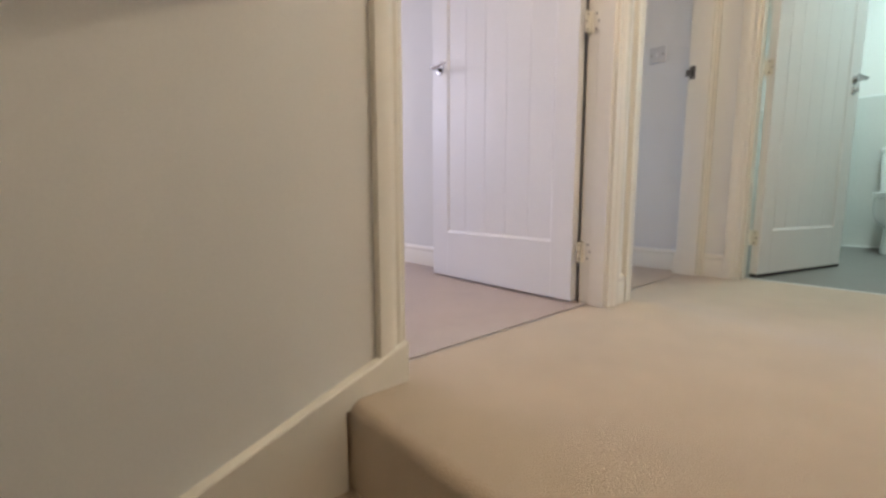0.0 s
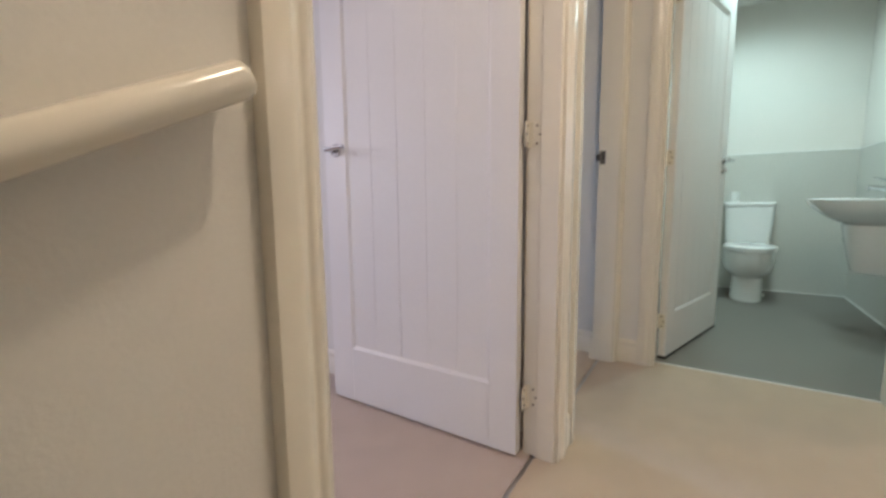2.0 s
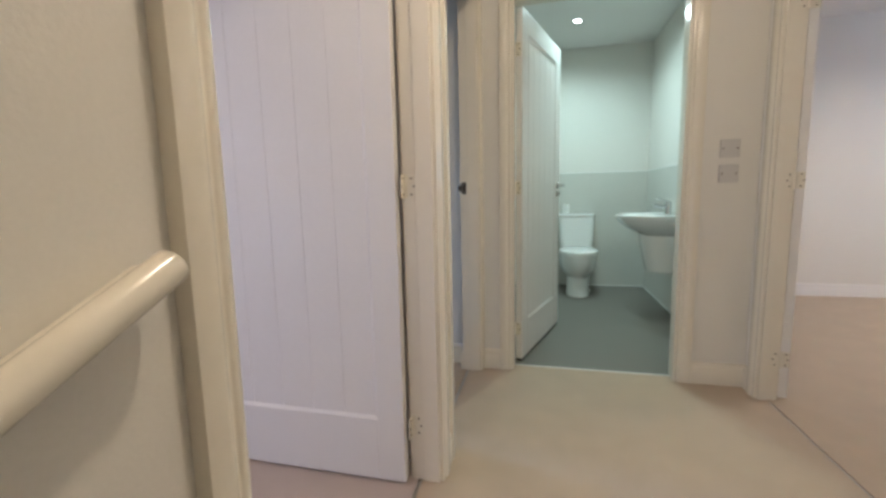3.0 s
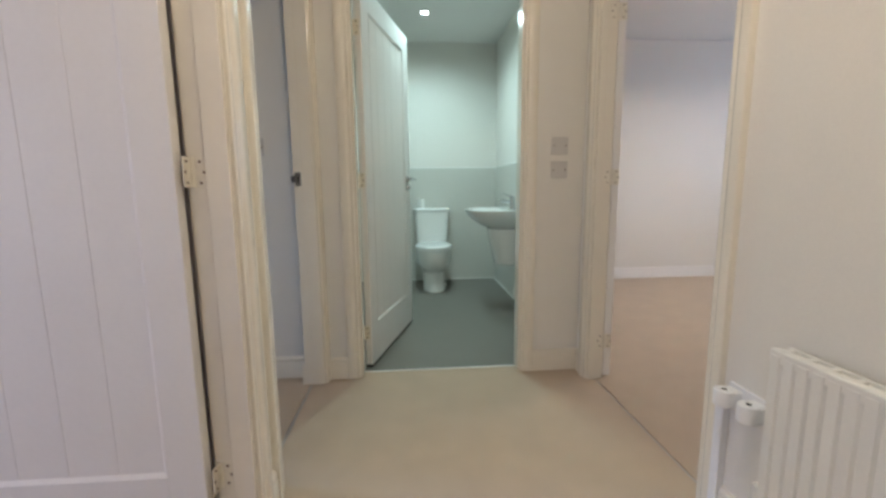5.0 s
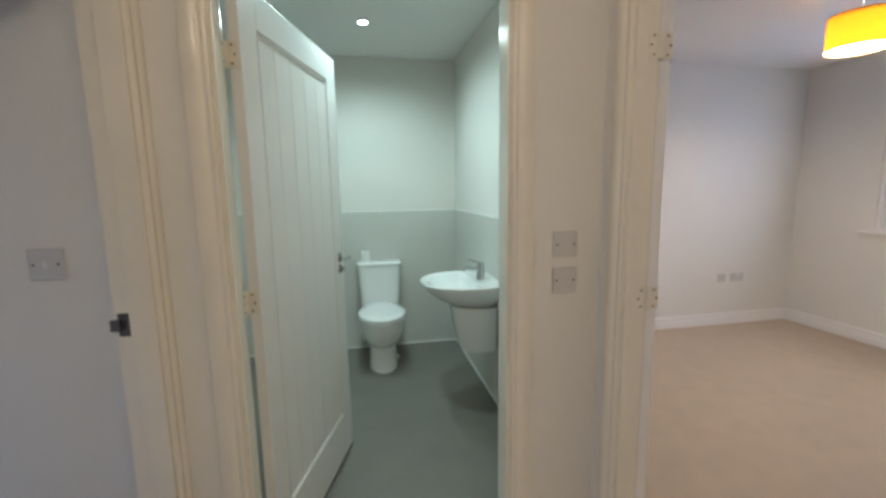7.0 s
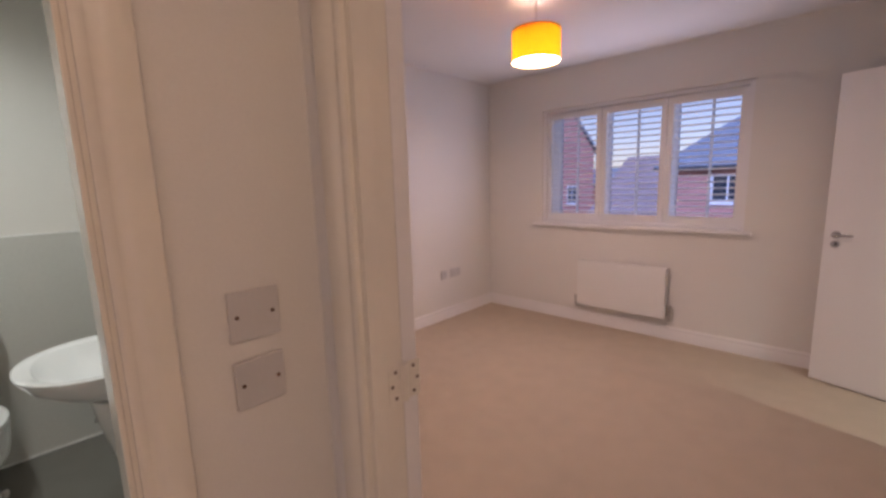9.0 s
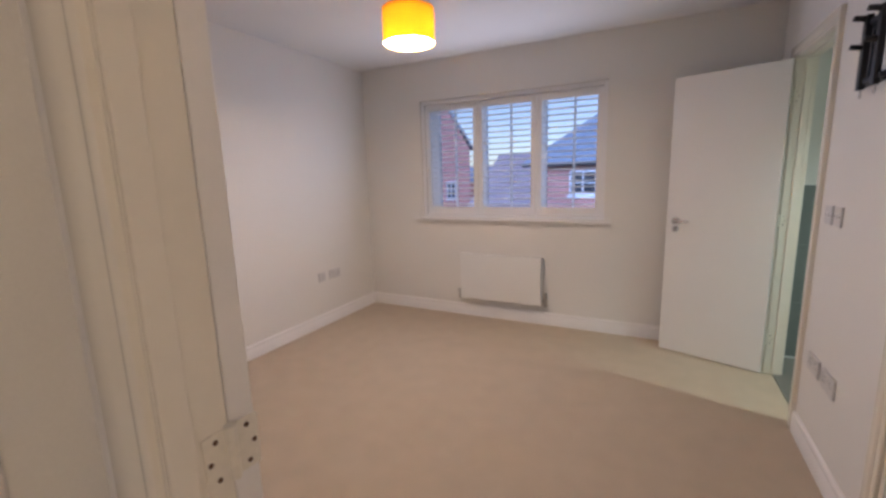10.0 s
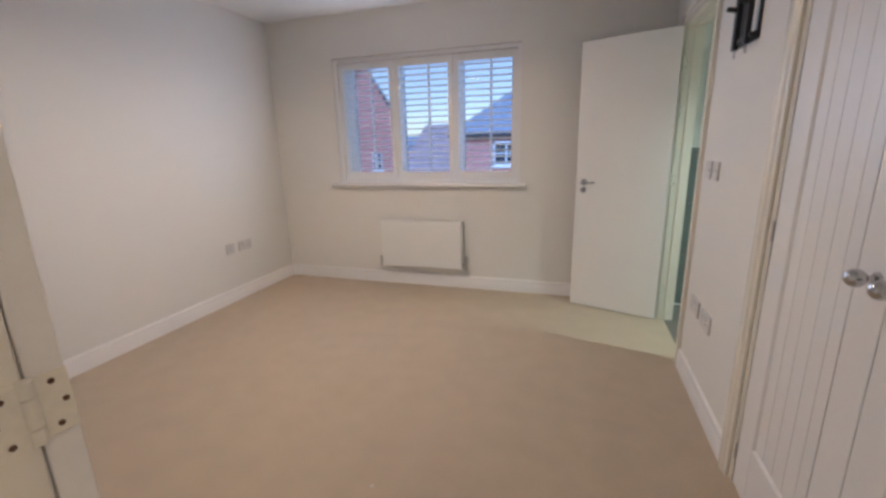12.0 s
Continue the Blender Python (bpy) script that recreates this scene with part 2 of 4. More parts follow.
def hinge(parent, z, angle, swing):
    """A butt hinge at the pivot of a door's own frame, one plate on the jamb and one on the edge of the leaf."""
    ob = base("hinge", pose(0, 0, z, 0 if swing > 0 else 180), "", "")
    ob.parent = parent
    ob["label"] = "painted steel butt hinge with dark screws"
    bm = bmesh.new()
    for z0, z1 in ((-0.037, -0.0185), (-0.0175, 0.0175), (0.0185, 0.037)):
        rod(bm, (0, PIN, z0), (0, PIN, z1), 0.0082, segments=18)
    part("knuckle", bm, HINGE, ob, smooth=True)
    for m, off, way in ((Matrix.Identity(4), 0.0006, 1), (pose(0, PIN, 0, 0, 0, angle) @ pose(0, -PIN, 0), 0.0013, -1)):
        bm = bmesh.new()
        block(bm, off - 0.0012, off + 0.0012, -0.030, 0.004, -0.037, 0.037, 0.0006)
        part("hinge_plate", bm, HINGE, ob, m=m)
        bm = bmesh.new()
        face = off + way * 0.001
        for y, zz in ((-0.014, 0.026), (-0.023, 0.0), (-0.014, -0.026)):
            rod(bm, (face, y, zz), (face + way * 0.0014, y, zz), 0.0034, segments=10)
        part("screw", bm, SCREW, ob, m=m)
    return ob


def lever(parent, x, z, y, side, mat=None, point=-1, turn=False):
    """A lever handle on a round rose, on the face y of a leaf; side: the way out of the face; point: the way that the lever points along x."""
    mat = mat or CHROME
    ob = base("door_handle", pose(x, y, z), "", "")
    ob.parent = parent
    ob["label"] = "chrome lever handle on a round rose"
    s = side
    bm = bmesh.new()
    rod(bm, (0, 0, 0), (0, s * 0.008, 0), 0.026, 0.024, 28)
    part("rose", bm, mat, ob, smooth=True)
    bm = bmesh.new()
    rod(bm, (0, s * 0.006, 0), (0, s * 0.052, 0), 0.0095)
    ball(bm, (0, s * 0.05, 0), 0.0105)
    rod(bm, (0, s * 0.05, 0), (point * 0.092, s * 0.054, 0.004), 0.0095, 0.0075)
    ball(bm, (point * 0.092, s * 0.054, 0.004), 0.0078)
    part("lever", bm, mat, ob, smooth=True)
    if not turn:
        return ob
    bm = bmesh.new()
    rod(bm, (0, 0, -0.058), (0, s * 0.007, -0.058), 0.024, 0.022, 28)
    part("turn_rose", bm, mat, ob, smooth=True)
    bm = bmesh.new()
    rod(bm, (0, s * 0.006, -0.058), (0, s * 0.020, -0.058), 0.006)
    block(bm, -0.004, 0.004, s * 0.014, s * 0.024, -0.070, -0.046, 0.002)
    part("thumb_turn", bm, mat, ob)
    return ob


def leaf(parent, width, planks, m, z0=0.010, height=LEAF_H, gap=0.005):
    """A door leaf, along x from its hinge edge, y from -LEAF_T to 0, with boards in its sunk panel or plain."""
    stile, rail, top = 0.113, 0.222, 0.115
    bm = bmesh.new()
    if not planks:
        block(bm, gap, width, -LEAF_T, 0, z0, z0 + height, 0.002)
        return part("leaf", bm, DOOR, parent, m=m)
    block(bm, gap, stile, -LEAF_T, 0, z0, z0 + height, 0.002)
    block(bm, width - stile, width, -LEAF_T, 0, z0, z0 + height, 0.002)
    block(bm, stile, width - stile, -LEAF_T, 0, z0, z0 + rail, 0.002)
    block(bm, stile, width - stile, -LEAF_T, 0, z0 + height - top, z0 + height, 0.002)
    body = part("leaf", bm, DOOR, parent, m=m)
    # slanted bead round the sunk panel
    for y, s in ((-LEAF_T, 1), (0, -1)):
        bm = bmesh.new()
        deep = y + s * 0.008
        x0, x1, b, t = stile, width - stile, z0 + rail, z0 + height - top
        g = 0.011
        for p, q, r, w in (((x0, b), (x1, b), (x1 - g, b + g), (x0 + g, b + g)), ((x0, t), (x1, t), (x1 - g, t - g), (x0 + g, t - g)), ((x0, b), (x0, t), (x0 + g, t - g), (x0 + g, b + g)), ((x1, b), (x1, t), (x1 - g, t - g), (x1 - g, b + g))):
            bm.faces.new([bm.verts.new((u, yy, v)) for (u, v), yy in ((p, y), (q, y), (r, deep), (w, deep))])
        bmesh.ops.recalc_face_normals(bm, faces=bm.faces)
        bmesh.ops.solidify(bm, geom=bm.faces[:], thickness=0.0015)
        part("bead", bm, DOOR, body)
    wide = (width - 2 * stile) / planks
    bm = bmesh.new()
    v, half = 0.0018, wide / 2
    y0, y1 = -LEAF_T + 0.007, -0.007
    rings(bm, [[(half, y0 + v, z), (half - v, y0, z), (-half + v, y0, z), (-half, y0 + v, z), (-half, y1 - v, z), (-half + v, y1, z), (half - v, y1, z), (half, y1 - v, z)] for z in (z0 + rail, z0 + height - top)])
    board = mesh_of(bm, "plank", DOOR)
    for i in range(planks):
        part("plank", board, DOOR, body, m=pose(stile + wide * (i + 0.5), 0, 0))
    return body


def door(name, pivot, yaw, swing, width, angle, planks, label, hinges=(0.203, 1.03, 1.78), handle_z=1.035, turn_knob=False, lift=0.010, gap=0.005):
    """A hung door. pivot: the room-side corner of the hinge jamb; the closed leaf runs along the frame's own x.
    swing +1: it opens counter-clockwise, towards +y; -1: clockwise, towards -y."""
    ob = base(name, pose(pivot[0], pivot[1], 0, 0, 0, yaw), label, "door", "", "structure")
    turn = pose(0, PIN * swing, 0, 0, 0, angle * swing) @ pose(0, -PIN * swing, 0)
    body = leaf(ob, width, planks, turn if swing > 0 else turn @ pose(0, LEAF_T, 0), lift, gap=gap)
    for z in hinges:
        hinge(ob, z, angle, swing)
    for y, s in ((-LEAF_T, -1), (0, 1)):
        lever(body, width - 0.062, handle_z, y, s, turn=turn_knob)
    # black strip stands for the shade in the gap under the leaf
    if lift > 0.01:
        bm = bmesh.new()
        block(bm, gap, width - 0.002, -LEAF_T + 0.001, -0.001, 0.003, lift + 0.002)
        part("gap_shade", bm, DARK, body, "black strip drawn for the shade under the door")
    return ob


def lining(name, axis, a, b, f0, f1, head, stop, label):
    """Boards that line an opening, with the stop against which the door shuts; stop: (from, to) through the wall."""
    bm = bmesh.new()

    def bit(u0, u1, w0, w1, z0, z1, bevel=0.0):
        if axis == "x":
            block(bm, u0, u1, w0, w1, z0, z1, bevel)
        else:
            block(bm, w0, w1, u0, u1, z0, z1, bevel)

    bit(a - LINING, a, f0, f1, 0, head + LINING)
    bit(b, b + LINING, f0, f1, 0, head + LINING)
    bit(a, b, f0, f1, head, head + LINING)
    s0, s1 = stop
    bit(a, a + 0.008, s0, s1, 0, head, 0.002)
    bit(b - 0.008, b, s0, s1, 0, head, 0.002)
    bit(a + 0.008, b - 0.008, s0, s1, head - 0.008, head, 0.002)
    return structure(name, bm, TRIM, label, "door frame")


# ---- the large structure ----
N0, N1 = 1.0, 1.10            # north wall of the landing
E0, E1 = 2.545, 2.655         # wall between landing and bathroom
S0, S1 = -0.415, -0.342       # wall between landing and bedroom
BW, BE, BS = 1.23, 4.70, -3.79  # bedroom
HEAD = 1.998
L = LINING
wall("wall_north", "x", -0.70, E0, N0, N1, [(0.620 - L, 1.534 + L, -0.02, HEAD + L), (1.735 - L, 2.49 + L, -0.02, HEAD + L)], "off-white painted landing wall with two doorways")
wall("wall_east", "y", S1, N1, E0, E1, [(-0.02 - L, 0.82 + L, -0.02, HEAD + L)], "off-white painted wall round the bathroom doorway")
wall("wall_south", "x", 0.45, E1, S0, S1, [(1.566 - L, 2.405 + L, -0.02, HEAD + L)], "off-white painted wall round the bedroom doorway")
wall("wall_bathroom_south", "x", E1, 5.0, S0, -0.372, [], "white painted bathroom wall above grey tiles")
wall("wall_bathroom_east", "y", -0.372, 1.85, 4.895, 5.0, [], "white painted bathroom wall above grey tiles")
wall("wall_bathroom_north", "x", E1, 4.895, 1.75, 1.85, [], "white painted bathroom wall")
wall("wall_small_room_east", "y", N1, 3.7, 2.59, E1, [], "off-white wall of the small room, with a switch")
wall("wall_small_room_north", "x", 1.72, 2.59, 3.6, 3.7, [(1.80, 2.50, 0.95, 2.0)], "off-white wall with a window")
wall("wall_rooms_partition", "y", N1, 4.2, 1.665, 1.72, [], "off-white partition wall between two rooms")
wall("wall_room_north", "x", -0.70, 1.72, 4.2, 4.3, [(-0.35, 0.95, 0.95, 2.05)], "off-white wall with a window opening")
wall("wall_room_west", "y", N1, 4.2, -0.70, -0.60, [], "off-white wall")
wall("wall_stair_west", "y", -1.95, N0, -0.55, -0.45, [], "off-white wall beside the stairs")
wall("wall_stair_inner", "y", -1.95, -0.02, 0.35, 0.45, [], "off-white wall between stairs and landing")
wall("wall_ensuite_north", "x", -0.70, 1.13, -2.05, -1.95, [], "off-white wall")
wall("wall_ensuite_west", "y", -4.09, -2.05, -0.70, -0.60, [], "white wall")
wall("wall_bedroom_west", "y", BS, S0, 1.13, BW, [(-3.43 - L, -2.785 + L, -0.02, HEAD + L), (-1.83, -0.66, -0.02, 2.02)], "off-white painted bedroom wall with ensuite doorway and wardrobe")
wall("wall_bedroom_east", "y", BS, S0, BE, 4.80, [], "off-white painted bedroom wall")
wall("wall_wardrobe_back", "y", -1.95, S0, 0.55, 0.62, [], "plain wall behind the wardrobe")
WX0, WX1, WZ0, WZ1 = 2.315, 4.03, 0.945, 2.08
wall("wall_bedroom_south", "x", -0.60, 5.0, -4.09, BS, [(WX0, WX1, WZ0, WZ1)], "off-white painted outside wall round the bedroom window")

bm = bmesh.new()
block(bm, -0.70, 5.0, -4.09, 4.3, H, H + 0.12)
structure("ceiling", bm, CEIL, "matt white painted ceiling", "ceiling")


def floor(name, x0, x1, y0, y1, mat, label, z=0.0):
    bm = bmesh.new()
    block(bm, x0, x1, y0, y1, z - 0.02, z)
    return structure(name, bm, mat, label, "floor")


floor("floor_room", -0.60, 1.69, 1.079, 4.2, CARPET2, "beige carpet in the room beyond the landing")
floor("floor_small_room", 1.6905, 2.59, 1.079, 3.6, CARPET, "beige carpet in the small room")
floor("floor_bedroom", 1.185, BE, BS, -0.392, CARPET, "beige short-pile bedroom carpet")
floor("floor_bathroom", 2.612, 4.895, -0.372, 1.75, VINYL, "dark grey sheet vinyl bathroom floor")
floor("floor_ensuite", -0.60, 1.180, BS, -2.05, VINYL, "dark grey sheet vinyl ensuite floor")
bm = bmesh.new()
block(bm, 0.52, 5.0, -4.09, 4.3, -0.26, -0.021)
block(bm, -0.70, 0.47, 1.05, 4.3, -0.26, -0.021)
block(bm, -0.70, 0.47, -4.09, -1.95, -0.26, -0.021)
structure("subfloor", bm, DARK, "dark boards under the floor coverings", "subfloor")

# landing and winding stairs in one carpet
RISE, TURNING = 0.19, (0.47, -0.02)
bm = bmesh.new()


def slab(points, z0, z1):
    low, high = [bm.verts.new((x, y, z0)) for x, y in points], [bm.verts.new((x, y, z1)) for x, y in points]
    n = len(points)
    bm.faces.new(list(reversed(low)))
    lid = bm.faces.new(high)
    for i in range(n):
        bm.faces.new((low[i], low[(i + 1) % n], high[(i + 1) % n], high[i]))
    return lid, high


lid, high = slab([(0.47, -0.02), (0.47, -0.38), (2.600, -0.38), (2.600, 1.063), (0.612, 1.063), (0.612, 0.999), (0.47, 0.999)], -0.24, 0.0)
nose = [e for e in lid.edges if all(abs(v.co.x - 0.47) < 1e-4 and v.co.y > -0.03 for v in e.verts)]
bmesh.ops.recalc_face_normals(bm, faces=bm.faces)
bmesh.ops.bevel(bm, geom=nose, offset=0.028, segments=5, profile=0.5, affect="EDGES")
structure("floor_landing", bm, CARPET, "beige carpet on the landing with a rounded nosing at the stairs", "floor", True)


def at_wall(angle):
    """Where a line from the turning point meets the stair's outer walls."""
    c, s = math.cos(radians(angle)), math.sin(radians(angle))
    far = min((N0 - 0.001 - TURNING[1]) / s if s > 1e-6 else 99, (TURNING[0] + 0.449) / -c if c < -1e-6 else 99)
    return TURNING[0] + far * c, TURNING[1] + far * s


stairs = base("staircase", pose(0, 0, 0), "carpeted winding stairs in beige carpet leading up to the landing", "stairs", "", "structure")
bounds = [90, 112.5, 135, 157.5, 180]
for n, (a, b) in enumerate(zip(bounds, bounds[1:])):
    bm = bmesh.new()
    ring = [TURNING, at_wall(a)] + ([(-0.449, N0 - 0.001)] if a < 131.3 < b else []) + [at_wall(b)]
    lid, high = slab(ring, -RISE * (n + 1) - 0.3, -RISE * (n + 1))
    bmesh.ops.recalc_face_normals(bm, faces=bm.faces)
    edge = [e for e in lid.edges if any((v.co.xy - Vector(TURNING)).length < 1e-3 for v in e.verts) and any((v.co.xy - Vector(at_wall(b))).length < 1e-3 for v in e.verts)]
    bmesh.ops.bevel(bm, geom=edge, offset=0.022, segments=4, profile=0.5, affect="EDGES")
    part("tread", bm, CARPET, stairs, smooth=True)
for n in range(8):
    bm = bmesh.new()
    y1 = -0.02 - 0.235 * n
    block(bm, -0.449, 0.349, y1 - 0.26, y1, -RISE * (n + 5) - 0.3, -RISE * (n + 5), 0.012)
    part("tread", bm, CARPET, stairs)

# frames of the doorways
lining("door_frame_1", "x", 0.620, 1.534, N0, N1, HEAD, (N0 + 0.0005, 1.059), "cream gloss door lining with stop")
lining("door_frame_2", "x", 1.735, 2.49, N0, N1, HEAD, (N0 + 0.0005, 1.059), "cream gloss door lining with stop")
lining("door_frame_3", "y", -0.02, 0.82, E0, E1, HEAD, (E0 + 0.0005, 2.614), "cream gloss door lining with stop")
lining("door_frame_4", "x", 1.566, 2.405, S0, S1, HEAD, (-0.374, S1 - 0.0005), "cream gloss door lining with stop")
lining("door_frame_5", "y", -3.43, -2.785, 1.13, BW, HEAD, (1.152, 1.189), "cream gloss door lining with stop")
for k, (axis, a, b, face, side) in enumerate((("x", 0.620, 1.534, N0, -1), ("x", 1.735, 2.49, N0, -1), ("y", -0.02, 0.82, E0, -1), ("x", 1.566, 2.405, S1, 1), ("y", -3.43, -2.785, BW, 1), ("x", 1.566, 2.405, S0, -1), ("x", 0.620, 1.534, N1, 1), ("y", -1.83, -0.66, BW, 1))):
    architrave("trim_%d" % (k + 1), axis, a, b, face, side, HEAD if k < 7 else 2.02, "cream gloss moulded architrave round the doorway")

skirting("baseboard_landing", [(1.605, N0, 1.664, N0, 0, -1), (E0, -0.091, E0, S1, -1, 0), (1.495, S1, 0.45, S1, 0, 1), (2.476, S1, E0, S1, 0, 1), (E0, N0, E0, 0.891, -1, 0)])
skirting("baseboard_bedroom", [(BE, BS, BE, S0, -1, 0), (BW, BS, BE, BS, 0, 1), (BW, -2.714, BW, -1.901, 1, 0), (BW, BS, BW, -3.501, 1, 0), (2.476, S0, BE, S0, 0, -1)], mat=DOOR)
skirting("baseboard_rooms", [(2.59, 3.6, 2.59, N1, -1, 0), (1.665, N1, 1.665, 4.2, -1, 0), (-0.6, 4.2, 1.665, 4.2, 0, -1), (2.49, N1, 2.59, N1, 0, 1)])

# sloping string beside the stairs
bm = bmesh.new()
slope = 0.352
far = -0.449
top_z = 0.118
low = top_z - slope * (0.69 - far)
outer = [(0.616, -0.02), (0.616, top_z - slope * 0.074), (far, low - 0.02), (far, low - 0.75), (0.46, -0.26), (0.46, -0.02)]
rings(bm, [[(x, N0 - 0.0005, z) for x, z in outer], [(x, N0 - 0.024, z) for x, z in outer], [(x, N0 - 0.027, z - (0.004 if z > -0.2 and x != 0.46 else 0)) for x, z in outer]])
structure("baseboard_stairs", bm, TRIM, "cream gloss sloping skirting beside the stairs", "skirting board")

# carpet bars
for name, x0, x1, y0, y1, mat, label in (
    ("threshold_1", 0.633, 1.525, 1.0625, 1.0795, STEEL, "thin metal carpet bar in the doorway"),
    ("threshold_2", 1.74, 2.481, 1.0625, 1.0795, STEEL, "thin metal carpet bar in the doorway"),
    # white colour of the bathroom strip stands for a glint on the edge
    ("threshold_3", 2.600, 2.612, -0.015, 0.815, PLASTIC, "edge strip between carpet and vinyl, pale for a glint"),
    ("threshold_4", 1.571, 2.40, -0.3918, -0.3802, STEEL, "thin metal carpet bar in the bedroom doorway"),
):
    bm = bmesh.new()
    block(bm, x0, x1, y0, y1, -0.02, -0.004 if "3" not in name else 0.003, 0.0004)
    structure(name, bm, mat, label, "threshold")

# doors
door("door_1", (1.534, N1 - 0.013), 180, -1, 0.850, 90.5, 5, "white boarded cottage door standing open into a room", gap=0.018)
door("door_2", (1.735, N1), 0, 1, 0.748, 96, 5, "white boarded cottage door standing open into the small room")
door("door_3", (E1, 0.82), -90, 1, 0.832, 74, 5, "white boarded cottage door standing open into the bathroom", handle_z=1.05, turn_knob=True, lift=0.016, gap=0.009)
door("door_4", (2.405, S0), 180, 1, 0.842, 174, 5, "white boarded cottage door folded back inside the bedroom", gap=0.017)
door("door_5", (BW, -3.43), 90, -1, 0.645, 109.5, 0, "plain white flush door standing open from the ensuite", hinges=(0.24, 1.03, 1.78), handle_z=1.0, turn_knob=True)


# ---- landing ----
def blank_plate(m, label, w=0.086, h=0.086, rockers=0, group=""):
    """A wall plate in its own frame: x along the wall, y out of it."""
    ob = base("wall_plate", m, label, "wall plate", group)
    bm = bmesh.new()
    block(bm, -w / 2, w / 2, 0, 0.009, -h / 2, h / 2, 0.003)
    part("plate", bm, PLATE, ob)
    for s in (-1, 1):
        bm = bmesh.new()
        rod(bm, (s * 0.030, 0.0085, 0), (s * 0.030, 0.0100, 0), 0.0036, segments=10)
        part("screw", bm, SCREW, ob)
    for i in range(rockers):
        bm = bmesh.new()
        u = (i - (rockers - 1) / 2) * 0.016
        block(bm, u - 0.006, u + 0.006, 0.008, 0.013, -0.011, 0.011, 0.002)
        part("rocker", bm, PLASTIC, ob)
    return ob


def socket(m, label, double=True, group=""):
    ob = base("wall_socket", m, label, "socket", group)
    w = 0.146 if double else 0.086
    bm = bmesh.new()
    block(bm, -w / 2, w / 2, 0, 0.010, -0.043, 0.043, 0.003)
    part("plate", bm, PLATE, ob)
    for u in ((-0.036, 0.036) if double else (0.0,)):
        for k, (dx, dz, a, b) in enumerate(((0, 0.016, 0.004, 0.008), (-0.011, -0.006, 0.006, 0.004), (0.011, -0.006, 0.006, 0.004))):
            bm = bmesh.new()
            block(bm, u + dx - a / 2, u + dx + a / 2, 0.0095, 0.0106, dz - b / 2, dz + b / 2)
            part("pin_hole", bm, DARK, ob)
        if double:
            bm = bmesh.new()
            block(bm, u * 0.42 - 0.006, u * 0.42 + 0.006, 0.009, 0.014, 0.014, 0.032, 0.002)
            part("rocker", bm, PLASTIC, ob)
    return ob


blank_plate(pose(E0, -0.211, 1.192, 0, 0, 90), "off-white blank wall plate with two screws by the bathroom door", group="landing plates")
blank_plate(pose(E0, -0.211, 1.072, 0, 0, 90), "off-white blank wall plate with two screws by the bathroom door", group="landing plates")
blank_plate(pose(2.59, 1.298, 1.192, 0, 0, 90), "off-white light switch on the small room's wall", rockers=1)

# strike plate of the small room's door
ob = base("strike_plate", pose(2.49, 1.080, 1.034, 0, 0, 90), "dark worn metal strike plate on the door lining", "strike plate")
bm = bmesh.new()
block(bm, -0.013, 0.013, -0.001, 0.002, -0.032, 0.032, 0.001)
part("plate", bm, IRON, ob)
bm = bmesh.new()
block(bm, 0.004, 0.030, 0.0, 0.010, -0.016, 0.016, 0.003)
part("lip", bm, IRON, ob)
bm = bmesh.new()
block(bm, -0.006, 0.004, 0.0018, 0.0026, -0.012, 0.012)
part("keep", bm, DARK, ob)

# handrail
ob = base("handrail", pose(0.519, 0.966, 0.946), "round cream painted wall handrail above the stairs", "handrail")
tip, run = Vector((0, 0, 0)), Vector((-0.90, 0, -0.90 * 0.478))
bm = bmesh.new()
prof = [(0.0158 * math.cos(a), 0.0158 * math.sin(a)) for a in [2 * math.pi * i / 24 for i in range(24)]]
way = run.normalized()
up = Vector((-way.z, 0, way.x)) * -1
loops = []
for d, k in ((0.0, 0.86), (0.0015, 0.94), (0.004, 0.985), (0.008, 1.0), (run.length, 1.0)):
    c = way * d
    loops.append([tuple(c + Vector((0, 1, 0)) * (u * k) + up * (v * k)) for u, v in prof])
rings(bm, loops)
part("rail", bm, TRIM, ob, smooth=True)
# web hidden behind the rail, added to stop light passing at the wall
bm = bmesh.new()
neck = [(0.002, 0.006), (0.0335, 0.004), (0.0335, -0.012), (0.004, -0.013)]
rings(bm, [[tuple(way * d + Vector((0, u, 0)) + up * v) for u, v in neck] for d in (0.010, run.length)])
part("rail_web", bm, TRIM, ob)

